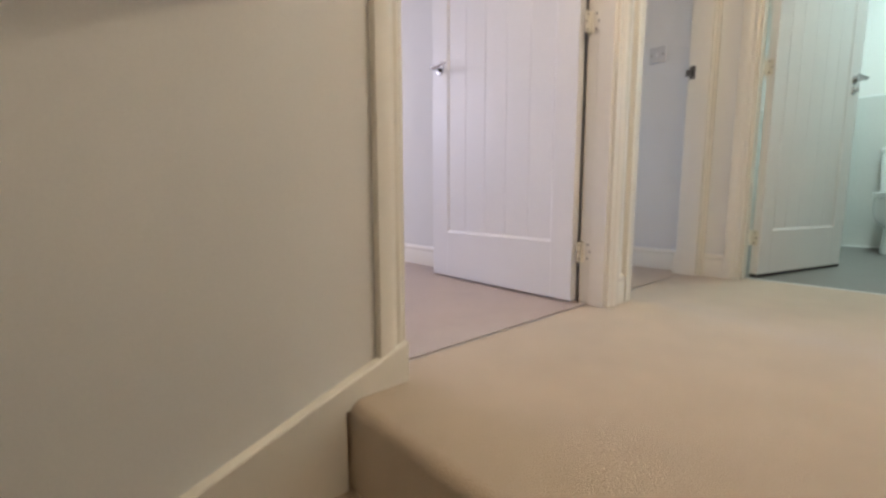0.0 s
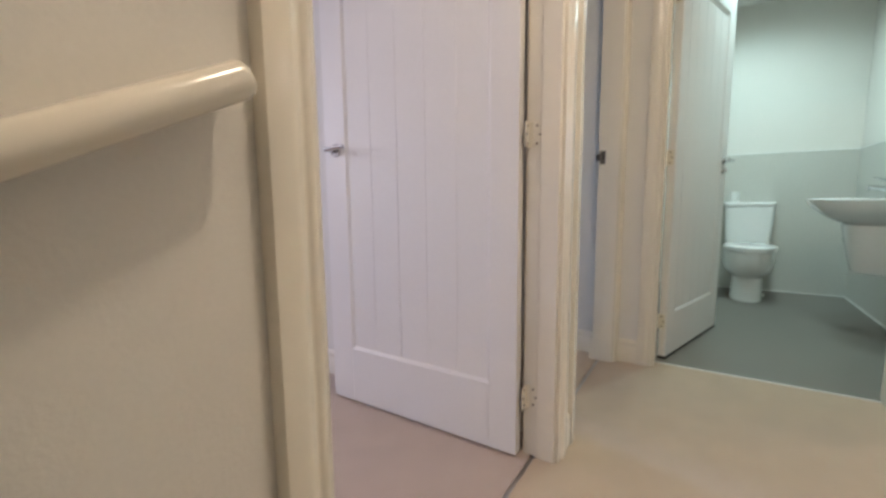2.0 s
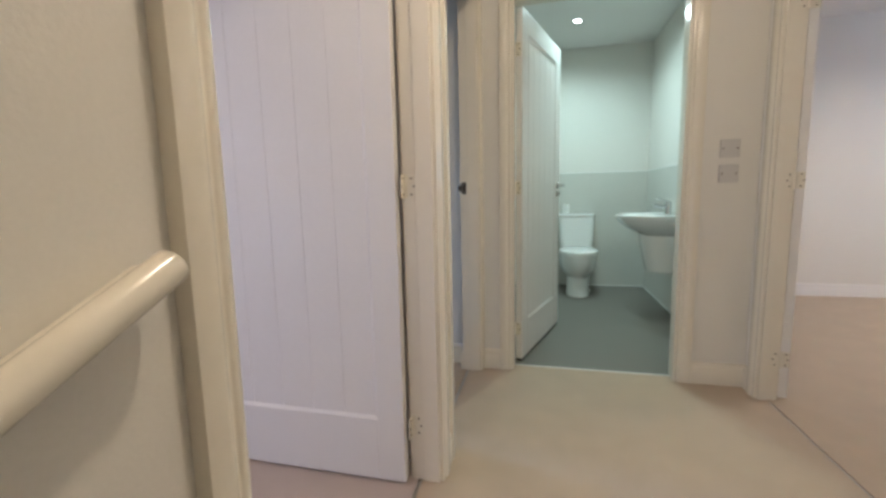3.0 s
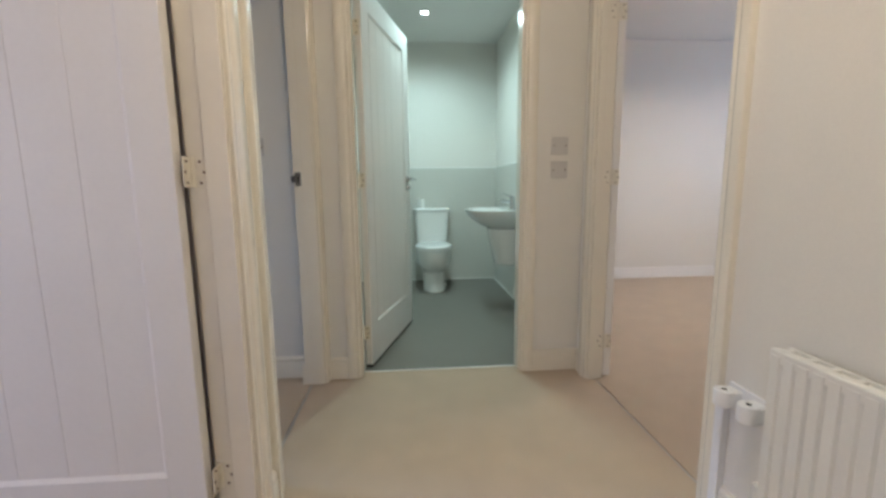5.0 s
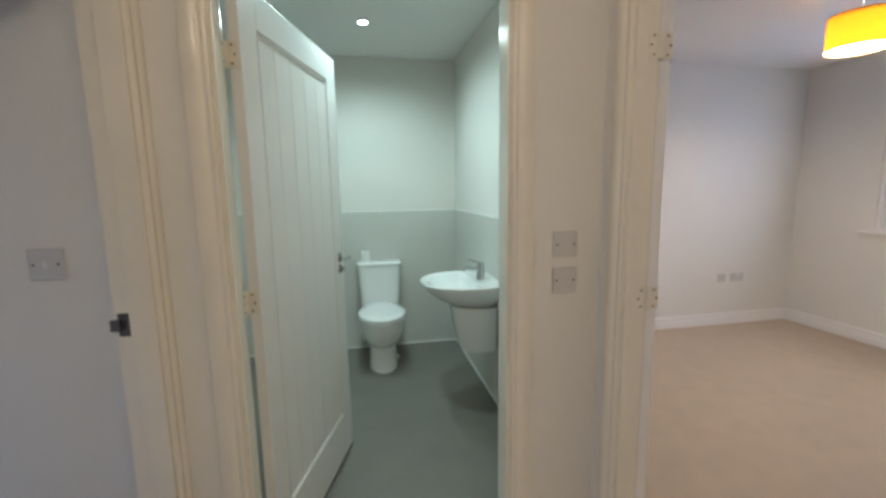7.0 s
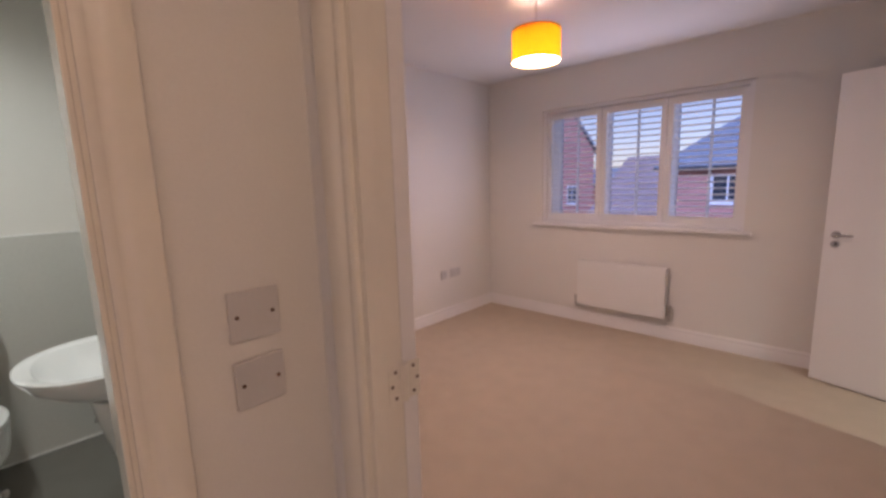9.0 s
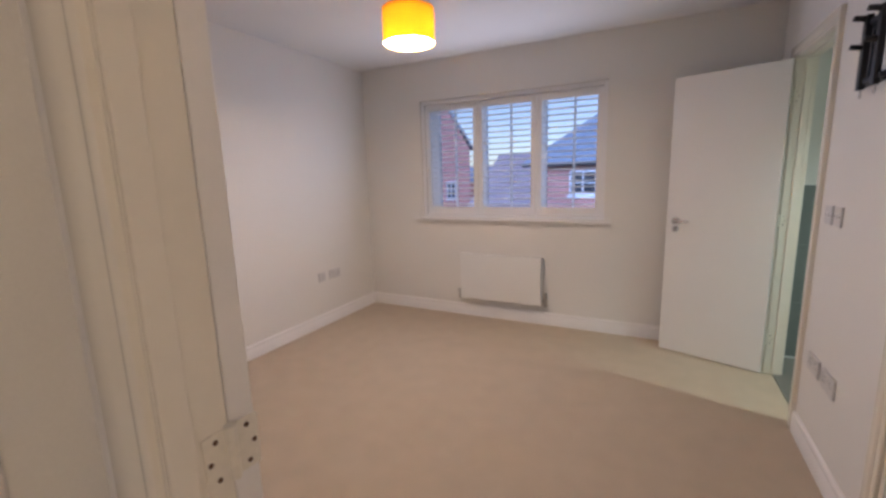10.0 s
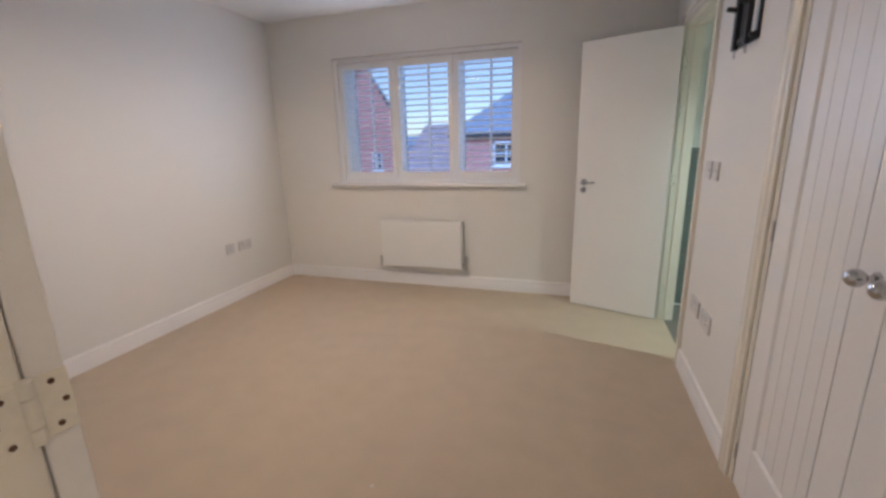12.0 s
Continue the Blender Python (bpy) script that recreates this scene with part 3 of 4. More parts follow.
# ceiling pendant of the landing
def pendant(name, x, y, drop, r, h, cloth, label, group=""):
    ob = base(name, pose(x, y, H), label, "ceiling lamp", group)
    bm = bmesh.new()
    rod(bm, (0, 0, 0), (0, 0, -0.022), 0.045, 0.038, 28)
    part("ceiling_rose", bm, PLASTIC, ob, smooth=True)
    bm = bmesh.new()
    rod(bm, (0, 0, -0.02), (0, 0, -drop + 0.02), 0.004, segments=8)
    part("flex", bm, PLASTIC, ob)
    bm = bmesh.new()
    rod(bm, (0, 0, -drop + 0.045), (0, 0, -drop - 0.015), 0.018, 0.020)
    part("lamp_holder", bm, PLASTIC, ob, smooth=True)
    bm = bmesh.new()
    ball(bm, (0, 0, -drop - 0.035), 0.028, (1, 1, 1.25))
    bulb = part("bulb", bm, BULB, ob, "lit bulb", smooth=True)
    bulb.visible_shadow = False
    bm = bmesh.new()
    rings(bm, [[(rr * math.cos(a), rr * math.sin(a), z) for a in [2 * math.pi * i / 64 for i in range(64)]] for rr, z in ((r, -drop + h / 2), (r, -drop - h / 2), (r - 0.0016, -drop - h / 2), (r - 0.0016, -drop + h / 2), (r, -drop + h / 2))], False)
    shade = part("shade", bm, cloth, ob, smooth=True)
    for z in (-drop + h / 2 - 0.002, -drop - h / 2 + 0.002):
        bm = bmesh.new()
        rings(bm, [[((r + 0.0012 * k) * math.cos(a), (r + 0.0012 * k) * math.sin(a), z + dz) for a in [2 * math.pi * i / 64 for i in range(64)]] for k, dz in ((0.4, 0.004), (1, 0.003), (1, -0.003), (0.4, -0.004))], False)
        part("rim", bm, cloth, shade)
    bm = bmesh.new()
    block(bm, -r + 0.003, r - 0.003, -0.002, 0.002, -drop + 0.02, -drop + 0.024)
    block(bm, -0.002, 0.002, -r + 0.003, r - 0.003, -drop + 0.02, -drop + 0.024)
    part("spider", bm, STEEL, ob)
    if r > 0.1:
        bm = bmesh.new()
        rod(bm, (0, 0, -drop - h / 2 + 0.004), (0, 0, -drop - h / 2 + 0.006), r - 0.004, segments=64)
        lit = part("diffuser", bm, DIFFUSER, ob, "white lit diffuser disc")
        lit.visible_shadow = False
        # unseen ring, added to hold the bulb's light off the ceiling
        bm = bmesh.new()
        rings(bm, [[(k * math.cos(a), k * math.sin(a), -drop + h / 2 - z) for a in [2 * math.pi * i / 48 for i in range(48)]] for k, z in ((r - 0.003, 0.010), (0.035, 0.010), (0.035, 0.0115), (r - 0.003, 0.0115), (r - 0.003, 0.010))], False)
        part("top_baffle", bm, BAFFLE, shade)
        bm = bmesh.new()
        block(bm, -r * 0.62 - 0.004, -r * 0.62 + 0.004, r * 0.78, r * 0.78 + 0.0022, -drop - h / 2 + 0.003, -drop + h / 2 - 0.003)
        part("seam", bm, cloth, shade, m=pose(0, 0, 0, 0, 0, SEAM))
    return ob


pendant("pendant_lamp", 0.86, 0.42, 0.09, 0.05, 0.05, PLASTIC, "white pendant lamp holder on the landing ceiling")


def radiator(m, w, h, d, label, valve_end=1, flat=False):
    """A panel radiator, x along the wall, y out of it, z from its lower edge."""
    ob = base("radiator", m, label, "radiator")
    bm = bmesh.new()
    n = max(6, round(w / 0.0333))
    pts = []
    for i in range(n):
        a, p = i * w / n - w / 2, w / n
        pts += [(a + p * 0.06, d - 0.008), (a + p * 0.20, d - 0.001), (a + p * 0.80, d - 0.001), (a + p * 0.94, d - 0.008)]
    if flat:
        pts = [(-w / 2 + 0.004, d - 0.001), (w / 2 - 0.004, d - 0.001)]
    line = [(-w / 2, d - 0.012)] + pts + [(w / 2, d - 0.012), (w / 2, d - 0.020), (-w / 2, d - 0.020)]
    rings(bm, [[(x, y, z) for x, y in line] for z in (0.012, h - 0.012)])
    part("front_panel", bm, RADIATOR, ob)
    for z0, z1 in ((0.0, 0.03), (h - 0.03, h)):
        bm = bmesh.new()
        block(bm, -w / 2, w / 2, d - 0.021, d - 0.003, z0, z1, 0.004)
        part("panel_edge", bm, RADIATOR, ob)
    bm = bmesh.new()
    block(bm, -w / 2 + 0.004, w / 2 - 0.004, 0.028, 0.040, 0.01, h - 0.01, 0.002)
    part("back_panel", bm, RADIATOR, ob)
    bm = bmesh.new()
    for i in range(round(w / 0.025)):
        x = -w / 2 + 0.015 + i * 0.025
        block(bm, x - 0.001, x + 0.001, 0.042, d - 0.022, 0.04, h - 0.035)
    part("fins", bm, RADIATOR, ob)
    bm = bmesh.new()
    for y0, y1 in ((0.026, 0.032), (d - 0.028, d - 0.022)):
        block(bm, -w / 2, w / 2, y0, y1, h - 0.012, h - 0.002)
    for i in range(round(w / 0.05)):
        x = -w / 2 + 0.025 + i * 0.05
        block(bm, x - 0.006, x + 0.006, 0.026, d - 0.022, h - 0.010, h - 0.004)
    part("top_grille", bm, RADIATOR, ob)
    for s in (-1, 1):
        bm = bmesh.new()
        block(bm, s * (w / 2 - 0.001), s * (w / 2 + 0.0015), 0.024, d - 0.010, 0.02, h - 0.006, 0.0008)
        part("side_cover", bm, RADIATOR, ob)
        x = s * (w / 2 + 0.03)
        bm = bmesh.new()
        rod(bm, (s * w / 2, d * 0.5, 0.035), (x, d * 0.5, 0.035), 0.010)
        rod(bm, (x, d * 0.5, 0.055), (x, d * 0.5, -0.02), 0.011)
        part("valve_body", bm, STEEL, ob, smooth=True)
        bm = bmesh.new()
        top = 0.115 if s == valve_end else 0.08
        rod(bm, (x, d * 0.5, 0.05), (x, d * 0.5, top), 0.016, 0.013, 18)
        part("valve_head", bm, PLASTIC if not flat else STEEL, ob, smooth=True)
        bm = bmesh.new()
        rod(bm, (x, d * 0.5, -0.015), (x, 0.0005, -0.015), 0.0075)
        part("pipe", bm, STEEL, ob, smooth=True)
    return ob


radiator(pose(0.96, S1, 0.125, 0, 0, 0), 0.64, 0.49, 0.082, "white panel radiator on the landing wall", 1)

# remains of a stair gate: strip on the wall with two sockets
ob = base("stair_gate_bracket", pose(1.44, S1, 0), "white plastic stair gate bracket on the wall beside the radiator", "gate bracket")
bm = bmesh.new()
block(bm, 0.028, 0.060, 0.0, 0.022, 0.018, 0.40, 0.003)
part("upright_strip", bm, GATE, ob)
bm = bmesh.new()
block(bm, -0.105, 0.03, 0.0, 0.010, 0.375, 0.440, 0.002)
part("back_plate", bm, GATE, ob)
for u, z in ((0.002, 0.431), (-0.082, 0.431), (0.002, 0.06), (-0.082, 0.06)):
    bm = bmesh.new()
    rings(bm, [oval(u, 0.046, z + dz, r, r, 28) for dz, r in ((-0.046, 0.022), (-0.043, 0.0245), (-0.004, 0.0255), (0.0, 0.023))])
    block(bm, u - 0.023, u + 0.023, 0.006, 0.046, z - 0.044, z - 0.003, 0.002)
    cup = part("cup", bm, GATE, ob, smooth=True)
    bm = bmesh.new()
    rod(bm, (u, 0.046, z - 0.004), (u, 0.046, z + 0.001), 0.007)
    part("bolt_hole", bm, DARK, cup)


# ---- bathroom ----
def tiled(name, pieces, top, mat, label, size=0.60, rows=3):
    """Large wall tiles with fine joints: (axis, from, to, face, side)."""
    ob = base(name, pose(0, 0, 0), label, "wall tiles", "", "structure")
    for axis, a, b, face, side in pieces:
        n = max(1, math.ceil((b - a) / size))
        for i in range(n):
            for r in range(rows):
                u0, u1 = a + i * (b - a) / n + 0.0007, a + (i + 1) * (b - a) / n - 0.0007
                z0, z1 = 0.004 + r * (top - 0.004) / rows + 0.0007, 0.004 + (r + 1) * (top - 0.004) / rows - 0.0007
                bm = bmesh.new()
                w0, w1 = sorted((face, face + side * 0.009))
                if axis == "x":
                    block(bm, u0, u1, w0, w1, z0, z1)
                else:
                    block(bm, w0, w1, u0, u1, z0, z1)
                part("tile", bm, mat, ob)
    return ob


tiled("wall_tiles_bathroom", [("y", -0.3635, 1.75, 4.895, -1), ("x", E1, 4.895, -0.372, 1)], 1.195, TILE, "pale grey wall panels to half height in the bathroom", 2.5, 1)
bm = bmesh.new()
block(bm, 4.878, 4.886, -0.363, 1.75, 0.0005, 0.011, 0.002)
block(bm, E1, 4.878, -0.363, -0.353, 0.0005, 0.011, 0.002)
block(bm, 4.884, 4.896, -0.363, 1.75, 1.195, 1.203, 0.002)
block(bm, E1, 4.884, -0.372, -0.361, 1.195, 1.203, 0.002)
structure("trim_bathroom", bm, SEAL, "white sealant line along tiles and floor", "sealant")

TC = 0.324  # middle of the toilet, along the wall
toilet = base("toilet", pose(4.884, TC, 0), "white ceramic close-coupled toilet with closed lid", "toilet")
bm = bmesh.new()
rings(bm, [[(-0.085 - 0.075 * math.copysign(abs(math.cos(t)) ** 0.35, math.cos(t)), w * math.copysign(abs(math.sin(t)) ** 0.35, math.sin(t)), z) for t in [2 * math.pi * i / 40 for i in range(40)]] for z, w in ((0.40, 0.150), (0.42, 0.158), (0.60, 0.170), (0.745, 0.178))])
part("cistern", bm, CERAMIC, toilet, smooth=True)
bm = bmesh.new()
rings(bm, [[(-0.085 - d * math.copysign(abs(math.cos(t)) ** 0.35, math.cos(t)), w * math.copysign(abs(math.sin(t)) ** 0.35, math.sin(t)), z) for t in [2 * math.pi * i / 40 for i in range(40)]] for z, w, d in ((0.746, 0.180, 0.078), (0.752, 0.184, 0.082), (0.770, 0.184, 0.082), (0.780, 0.176, 0.074), (0.783, 0.15, 0.055))])
part("cistern_lid", bm, CERAMIC, toilet, smooth=True)
bm = bmesh.new()
rod(bm, (-0.085, 0, 0.78), (-0.085, 0, 0.788), 0.020, 0.018, 24)
part("flush_button", bm, CHROME, toilet, smooth=True)


def egg(z, front, back, half, n=40):
    """A loop like a toilet pan from above; x = -front is its tip."""
    out = []
    mid = -(front + back) / 2
    long = (front - back) / 2
    for i in range(n):
        t = 2 * math.pi * i / n
        c, s = math.cos(t), math.sin(t)
        k = 2.3 if c > 0 else 2.0
        out.append((mid + long * math.copysign(abs(c) ** (2 / k), c), half * (1 - 0.06 * max(0, -c)) * math.copysign(abs(s) ** (2 / k), s), z))
    return out


bm = bmesh.new()
rings(bm, [egg(z, f, b, w) for z, f, b, w in ((0.0, 0.585, 0.20, 0.112), (0.012, 0.585, 0.195, 0.114), (0.06, 0.572, 0.20, 0.108), (0.15, 0.556, 0.20, 0.105), (0.185, 0.558, 0.19, 0.107), (0.200, 0.572, 0.17, 0.122), (0.225, 0.606, 0.13, 0.150), (0.27, 0.643, 0.09, 0.170), (0.33, 0.663, 0.06, 0.177), (0.37, 0.668, 0.05, 0.178), (0.398, 0.670, 0.04, 0.178), (0.402, 0.66, 0.05, 0.170))])
part("pan", bm, CERAMIC, toilet, smooth=True)
bm = bmesh.new()
rings(bm, [egg(z, f, 0.20, w) for z, f, w in ((0.4045, 0.670, 0.178), (0.407, 0.675, 0.182), (0.418, 0.675, 0.182), (0.4205, 0.670, 0.178))])
part("seat", bm, CERAMIC, toilet, smooth=True)
bm = bmesh.new()
rings(bm, [egg(z, f, 0.185, w) for z, f, w in ((0.4225, 0.672, 0.180), (0.425, 0.677, 0.184), (0.438, 0.675, 0.183), (0.445, 0.655, 0.168), (0.448, 0.58, 0.12))])
part("lid", bm, CERAMIC, toilet, smooth=True)
for s in (-1, 1):
    bm = bmesh.new()
    rod(bm, (-0.185, s * 0.075, 0.40), (-0.185, s * 0.075, 0.432), 0.014)
    part("lid_hinge", bm, CHROME, toilet, smooth=True)
bm = bmesh.new()
rod(bm, (-0.20, -0.02, 0.17), (-0.001, -0.02, 0.17), 0.05, segments=24)
part("waste_pipe", bm, PLASTIC, toilet, smooth=True)
bm = bmesh.new()
rod(bm, (-0.31, -0.118, 0.006), (-0.31, -0.118, 0.030), 0.012)
block(bm, -0.33, -0.29, -0.125, -0.105, 0.0, 0.012, 0.003)
part("floor_fixing", bm, PLASTIC, toilet)

roll = base("toilet_roll", pose(4.80, 0.432, 0.7845), "white toilet roll standing on the cistern lid", "toilet roll")
bm = bmesh.new()
rings(bm, [oval(0, 0, z, r, r, 32) for z, r in ((0, 0.030), (0.002, 0.033), (0.086, 0.033), (0.089, 0.030), (0.089, 0.017), (0.0, 0.017), (0, 0.030))], False)
part("paper", bm, PAPER, roll, smooth=True)
bm = bmesh.new()
rings(bm, [oval(0, 0, z, r, r, 24) for z, r in ((0, 0.0165), (0.088, 0.0165), (0.088, 0.0155), (0, 0.0155), (0, 0.0165))], False)
part("tube", bm, CARD, roll, smooth=True)

BX, BZ = 3.78, 0.815  # wash basin on the south wall
basin = base("wash_basin", pose(BX, -0.363, 0), "white ceramic wall-hung wash basin with semi-pedestal", "wash basin")


def bowl(z, half, front, back=0.0, power=2.5, n=48):
    """A loop like a basin from above: straight at the wall (y = back), bowed out to y = front."""
    out = []
    for i in range(n):
        t = 2 * math.pi * i / n
        c, s = math.cos(t), math.sin(t)
        y = back + (front - back) * (0.42 + 0.58 * s if s > 0 else 0.42 + 0.42 * math.copysign(abs(s) ** 0.4, s))
        out.append((half * math.copysign(abs(c) ** (0.85 if s > 0 else 0.5), c), y, z))
    return out


bm = bmesh.new()
rings(bm, [bowl(BZ - 0.165, 0.10, 0.24), bowl(BZ - 0.15, 0.135, 0.29), bowl(BZ - 0.11, 0.20, 0.37), bowl(BZ - 0.06, 0.255, 0.435), bowl(BZ - 0.02, 0.272, 0.462), bowl(BZ - 0.004, 0.275, 0.468), bowl(BZ, 0.270, 0.463), bowl(BZ - 0.001, 0.258, 0.448, 0.02), bowl(BZ - 0.010, 0.225, 0.420, 0.13), bowl(BZ - 0.05, 0.20, 0.395, 0.15), bowl(BZ - 0.10, 0.14, 0.33, 0.17), bowl(BZ - 0.125, 0.06, 0.28, 0.21), bowl(BZ - 0.128, 0.02, 0.26, 0.24)])
part("bowl", bm, CERAMIC, basin, smooth=True)
bm = bmesh.new()
rings(bm, [bowl(z, w, f) for z, w, f in ((0.368, 0.115, 0.215), (0.373, 0.128, 0.228), (0.41, 0.135, 0.240), (0.55, 0.150, 0.270), (0.66, 0.160, 0.288))])
part("semi_pedestal", bm, CERAMIC, basin, smooth=True)
bm = bmesh.new()
rod(bm, (0.0, 0.248, BZ - 0.1285), (0.0, 0.248, BZ - 0.124), 0.021, 0.019, 20)
part("waste", bm, CHROME, basin, smooth=True)
bm = bmesh.new()
rod(bm, (0, 0.272, 0.565), (0, 0.279, 0.565), 0.008, segments=12)
part("fixing_cap", bm, CHROME, basin, smooth=True)
tap = base("basin_tap", pose(BX, -0.363 + 0.085, BZ - 0.001), "chrome single-lever basin mixer tap", "tap")
bm = bmesh.new()
rings(bm, [oval(0, 0, z, r, r, 24) for z, r in ((0, 0.028), (0.004, 0.027), (0.012, 0.023), (0.075, 0.022), (0.082, 0.020))])
part("body", bm, CHROME, tap, smooth=True)
bm = bmesh.new()
rod(bm, (0, 0.0, 0.052), (0, 0.105, 0.070), 0.016, 0.012, 20)
rod(bm, (0, 0.100, 0.072), (0, 0.106, 0.050), 0.010, 0.010, 16)
part("spout", bm, CHROME, tap, smooth=True)
bm = bmesh.new()
ball(bm, (0, 0, 0.088), 0.022, (1, 1, 0.75))
rod(bm, (0, 0.0, 0.096), (0, 0.085, 0.124), 0.010, 0.006, 16)
part("lever", bm, CHROME, tap, smooth=True)


def downlight(x, y):
    ob = base("downlight", pose(x, y, H), "round recessed ceiling downlight, lit, with chrome rim", "downlight", "downlights")
    bm = bmesh.new()
    rings(bm, [oval(0, 0, z, r, r, 32) for z, r in ((0.002, 0.042), (-0.004, 0.042), (-0.005, 0.038), (-0.003, 0.030), (0.002, 0.030), (0.002, 0.042))], False)
    part("rim", bm, CHROME, ob, smooth=True)
    bm = bmesh.new()
    rod(bm, (0, 0, -0.0015), (0, 0, 0.001), 0.029, segments=28)
    lens = part("lens", bm, SPOTGLOW, ob, "lit lens")
    lens.visible_shadow = False


for sx, sy in ((4.17, 0.39), (3.42, 0.39), (0.35, -2.60)):
    downlight(sx, sy)


# ---- bedroom ----
pendant("pendant_lamp", 3.19, -2.23, 0.265, 0.140, 0.175, SHADE, "yellow fabric drum pendant lamp, lit, on the bedroom ceiling")

# window with sill, frame, glass and shutters
win = base("window_1", pose(0, 0, 0), "white window with plantation shutters, slats open", "window", "", "structure")
bm = bmesh.new()
block(bm, WX0 - 0.05, WX1 + 0.085, BS - 0.14, BS + 0.055, WZ0, WZ0 + 0.024, 0.006)
part("window_sill", bm, DOOR, win)
FY = BS - 0.20
n_panes = 3
W = WX1 - WX0
bm = bmesh.new()
for x0, x1 in ((WX0, WX0 + 0.06), (WX1 - 0.11, WX1), (WX0 + W / 3 - 0.045, WX0 + W / 3 + 0.05), (WX0 + 2 * W / 3 - 0.045, WX0 + 2 * W / 3 + 0.05)):
    block(bm, x0, x1, FY - 0.035, FY + 0.035, WZ0 + 0.024, WZ1, 0.006)
block(bm, WX0 + 0.06, WX1 - 0.06, FY - 0.034, FY + 0.034, WZ0 + 0.024, WZ0 + 0.09, 0.006)
block(bm, WX0 + 0.06, WX1 - 0.06, FY - 0.034, FY + 0.034, WZ1 - 0.065, WZ1, 0.006)
frame_ob = part("window_frame", bm, UPVC, win)
for k in range(3):
    a, b = WX0 + k * W / 3 + 0.045, WX0 + (k + 1) * W / 3 - 0.045
    bm = bmesh.new()
    block(bm, a, b, FY - 0.004, FY + 0.004, WZ0 + 0.08, WZ1 - 0.055)
    pane = part("pane", bm, GLASS, frame_ob)
    pane.visible_shadow = False
    bm = bmesh.new()
    m_ = (a + b) / 2
    block(bm, m_ - 0.010, m_ + 0.010, FY - 0.010, FY + 0.010, WZ0 + 0.085, WZ1 - 0.06, 0.003)
    part("glazing_bar", bm, UPVC, frame_ob)
# shutters: a frame in the reveal and three panels
SY = BS - 0.055
bm = bmesh.new()
for x0, x1 in ((WX0 + 0.001, WX0 + 0.035), (WX1 - 0.035, WX1 - 0.001)):
    block(bm, x0, x1, SY - 0.035, SY + 0.04, WZ0 + 0.0245, WZ1 - 0.001, 0.004)
block(bm, WX0 + 0.035, WX1 - 0.035, SY - 0.035, SY + 0.04, WZ0 + 0.0245, WZ0 + 0.050, 0.004)
block(bm, WX0 + 0.035, WX1 - 0.035, SY - 0.035, SY + 0.04, WZ1 - 0.035, WZ1 - 0.001, 0.004)
part("shutter_frame", bm, SHUTTER, win)
slat_n = 18
bm = bmesh.new()
half = (W - 0.07) / 6 - 0.047
rings(bm, [[(x, 0.031 * math.cos(t), 0.0064 * math.sin(t)) for t in [2 * math.pi * i / 12 for i in range(12)]] for x in (-half, half)])
slat_mesh = mesh_of(bm, "slat", SHUTTER, True)
for k in range(3):
    a, b = WX0 + 0.037 + k * (W - 0.07) / 3, WX0 + 0.033 + (k + 1) * (W - 0.07) / 3
    z0, z1 = WZ0 + 0.053, WZ1 - 0.038
    bm = bmesh.new()
    block(bm, a, a + 0.045, SY - 0.014, SY + 0.014, z0, z1, 0.003)
    block(bm, b - 0.045, b, SY - 0.014, SY + 0.014, z0, z1, 0.003)
    block(bm, a + 0.045, b - 0.045, SY - 0.0135, SY + 0.0135, z0, z0 + 0.074, 0.003)
    block(bm, a + 0.045, b - 0.045, SY - 0.0135, SY + 0.0135, z1 - 0.062, z1, 0.003)
    panel = part("shutter_panel", bm, SHUTTER, win)
    lo, hi = z0 + 0.074, z1 - 0.062
    for i in range(slat_n):
        part("slat", slat_mesh, SHUTTER, panel, m=pose((a + b) / 2, SY, lo + (i + 0.5) * (hi - lo) / slat_n, SLAT, 0, 0))

radiator(pose(3.205, BS, 0.195, 0, 0, 0), 0.785, 0.44, 0.085, "white flat panel radiator under the bedroom window", -1, True)
socket(pose(BE, -3.165, 0.47, 0, 0, 90), "off-white double wall socket low on the bedroom wall", True, "bedroom sockets")
socket(pose(BE, -2.99, 0.47, 0, 0, 90), "off-white single wall socket low on the bedroom wall", False, "bedroom sockets")
blank_plate(pose(BW, -2.585, 1.15, 0, 0, -90), "off-white light switch by the ensuite door", rockers=2, group="bedroom switches")
blank_plate(pose(BW, -2.475, 1.15, 0, 0, -90), "off-white light switch by the ensuite door", rockers=1, group="bedroom switches")
socket(pose(BW, -2.53, 0.45, 0, 0, -90), "off-white double wall socket low on the wall", True, "wall sockets")
socket(pose(BW, -2.34, 0.445, 0, 0, -90), "off-white double wall socket low on the wall", True, "wall sockets")

# television bracket
tv = base("tv_wall_bracket", pose(BW, -2.265, 1.785, 0, 0, -90), "black steel television wall bracket with empty arms", "tv bracket")
for z in (-0.105, 0.105):
    bm = bmesh.new()
    block(bm, -0.090, 0.125, 0.001, 0.008, z - 0.018, z + 0.018, 0.002)
    part("wall_rail", bm, BLACK, tv)
    bm = bmesh.new()
    block(bm, -0.075, 0.10, 0.008, 0.030, z - 0.010, z + 0.010, 0.003)
    part("cross_bar", bm, BLACK, tv)
for x in (-0.076, 0.11):
    bm = bmesh.new()
    block(bm, x - 0.012, x + 0.012, 0.001, 0.007, -0.087, 0.087, 0.002)
    part("wall_plate", bm, BLACK, tv)
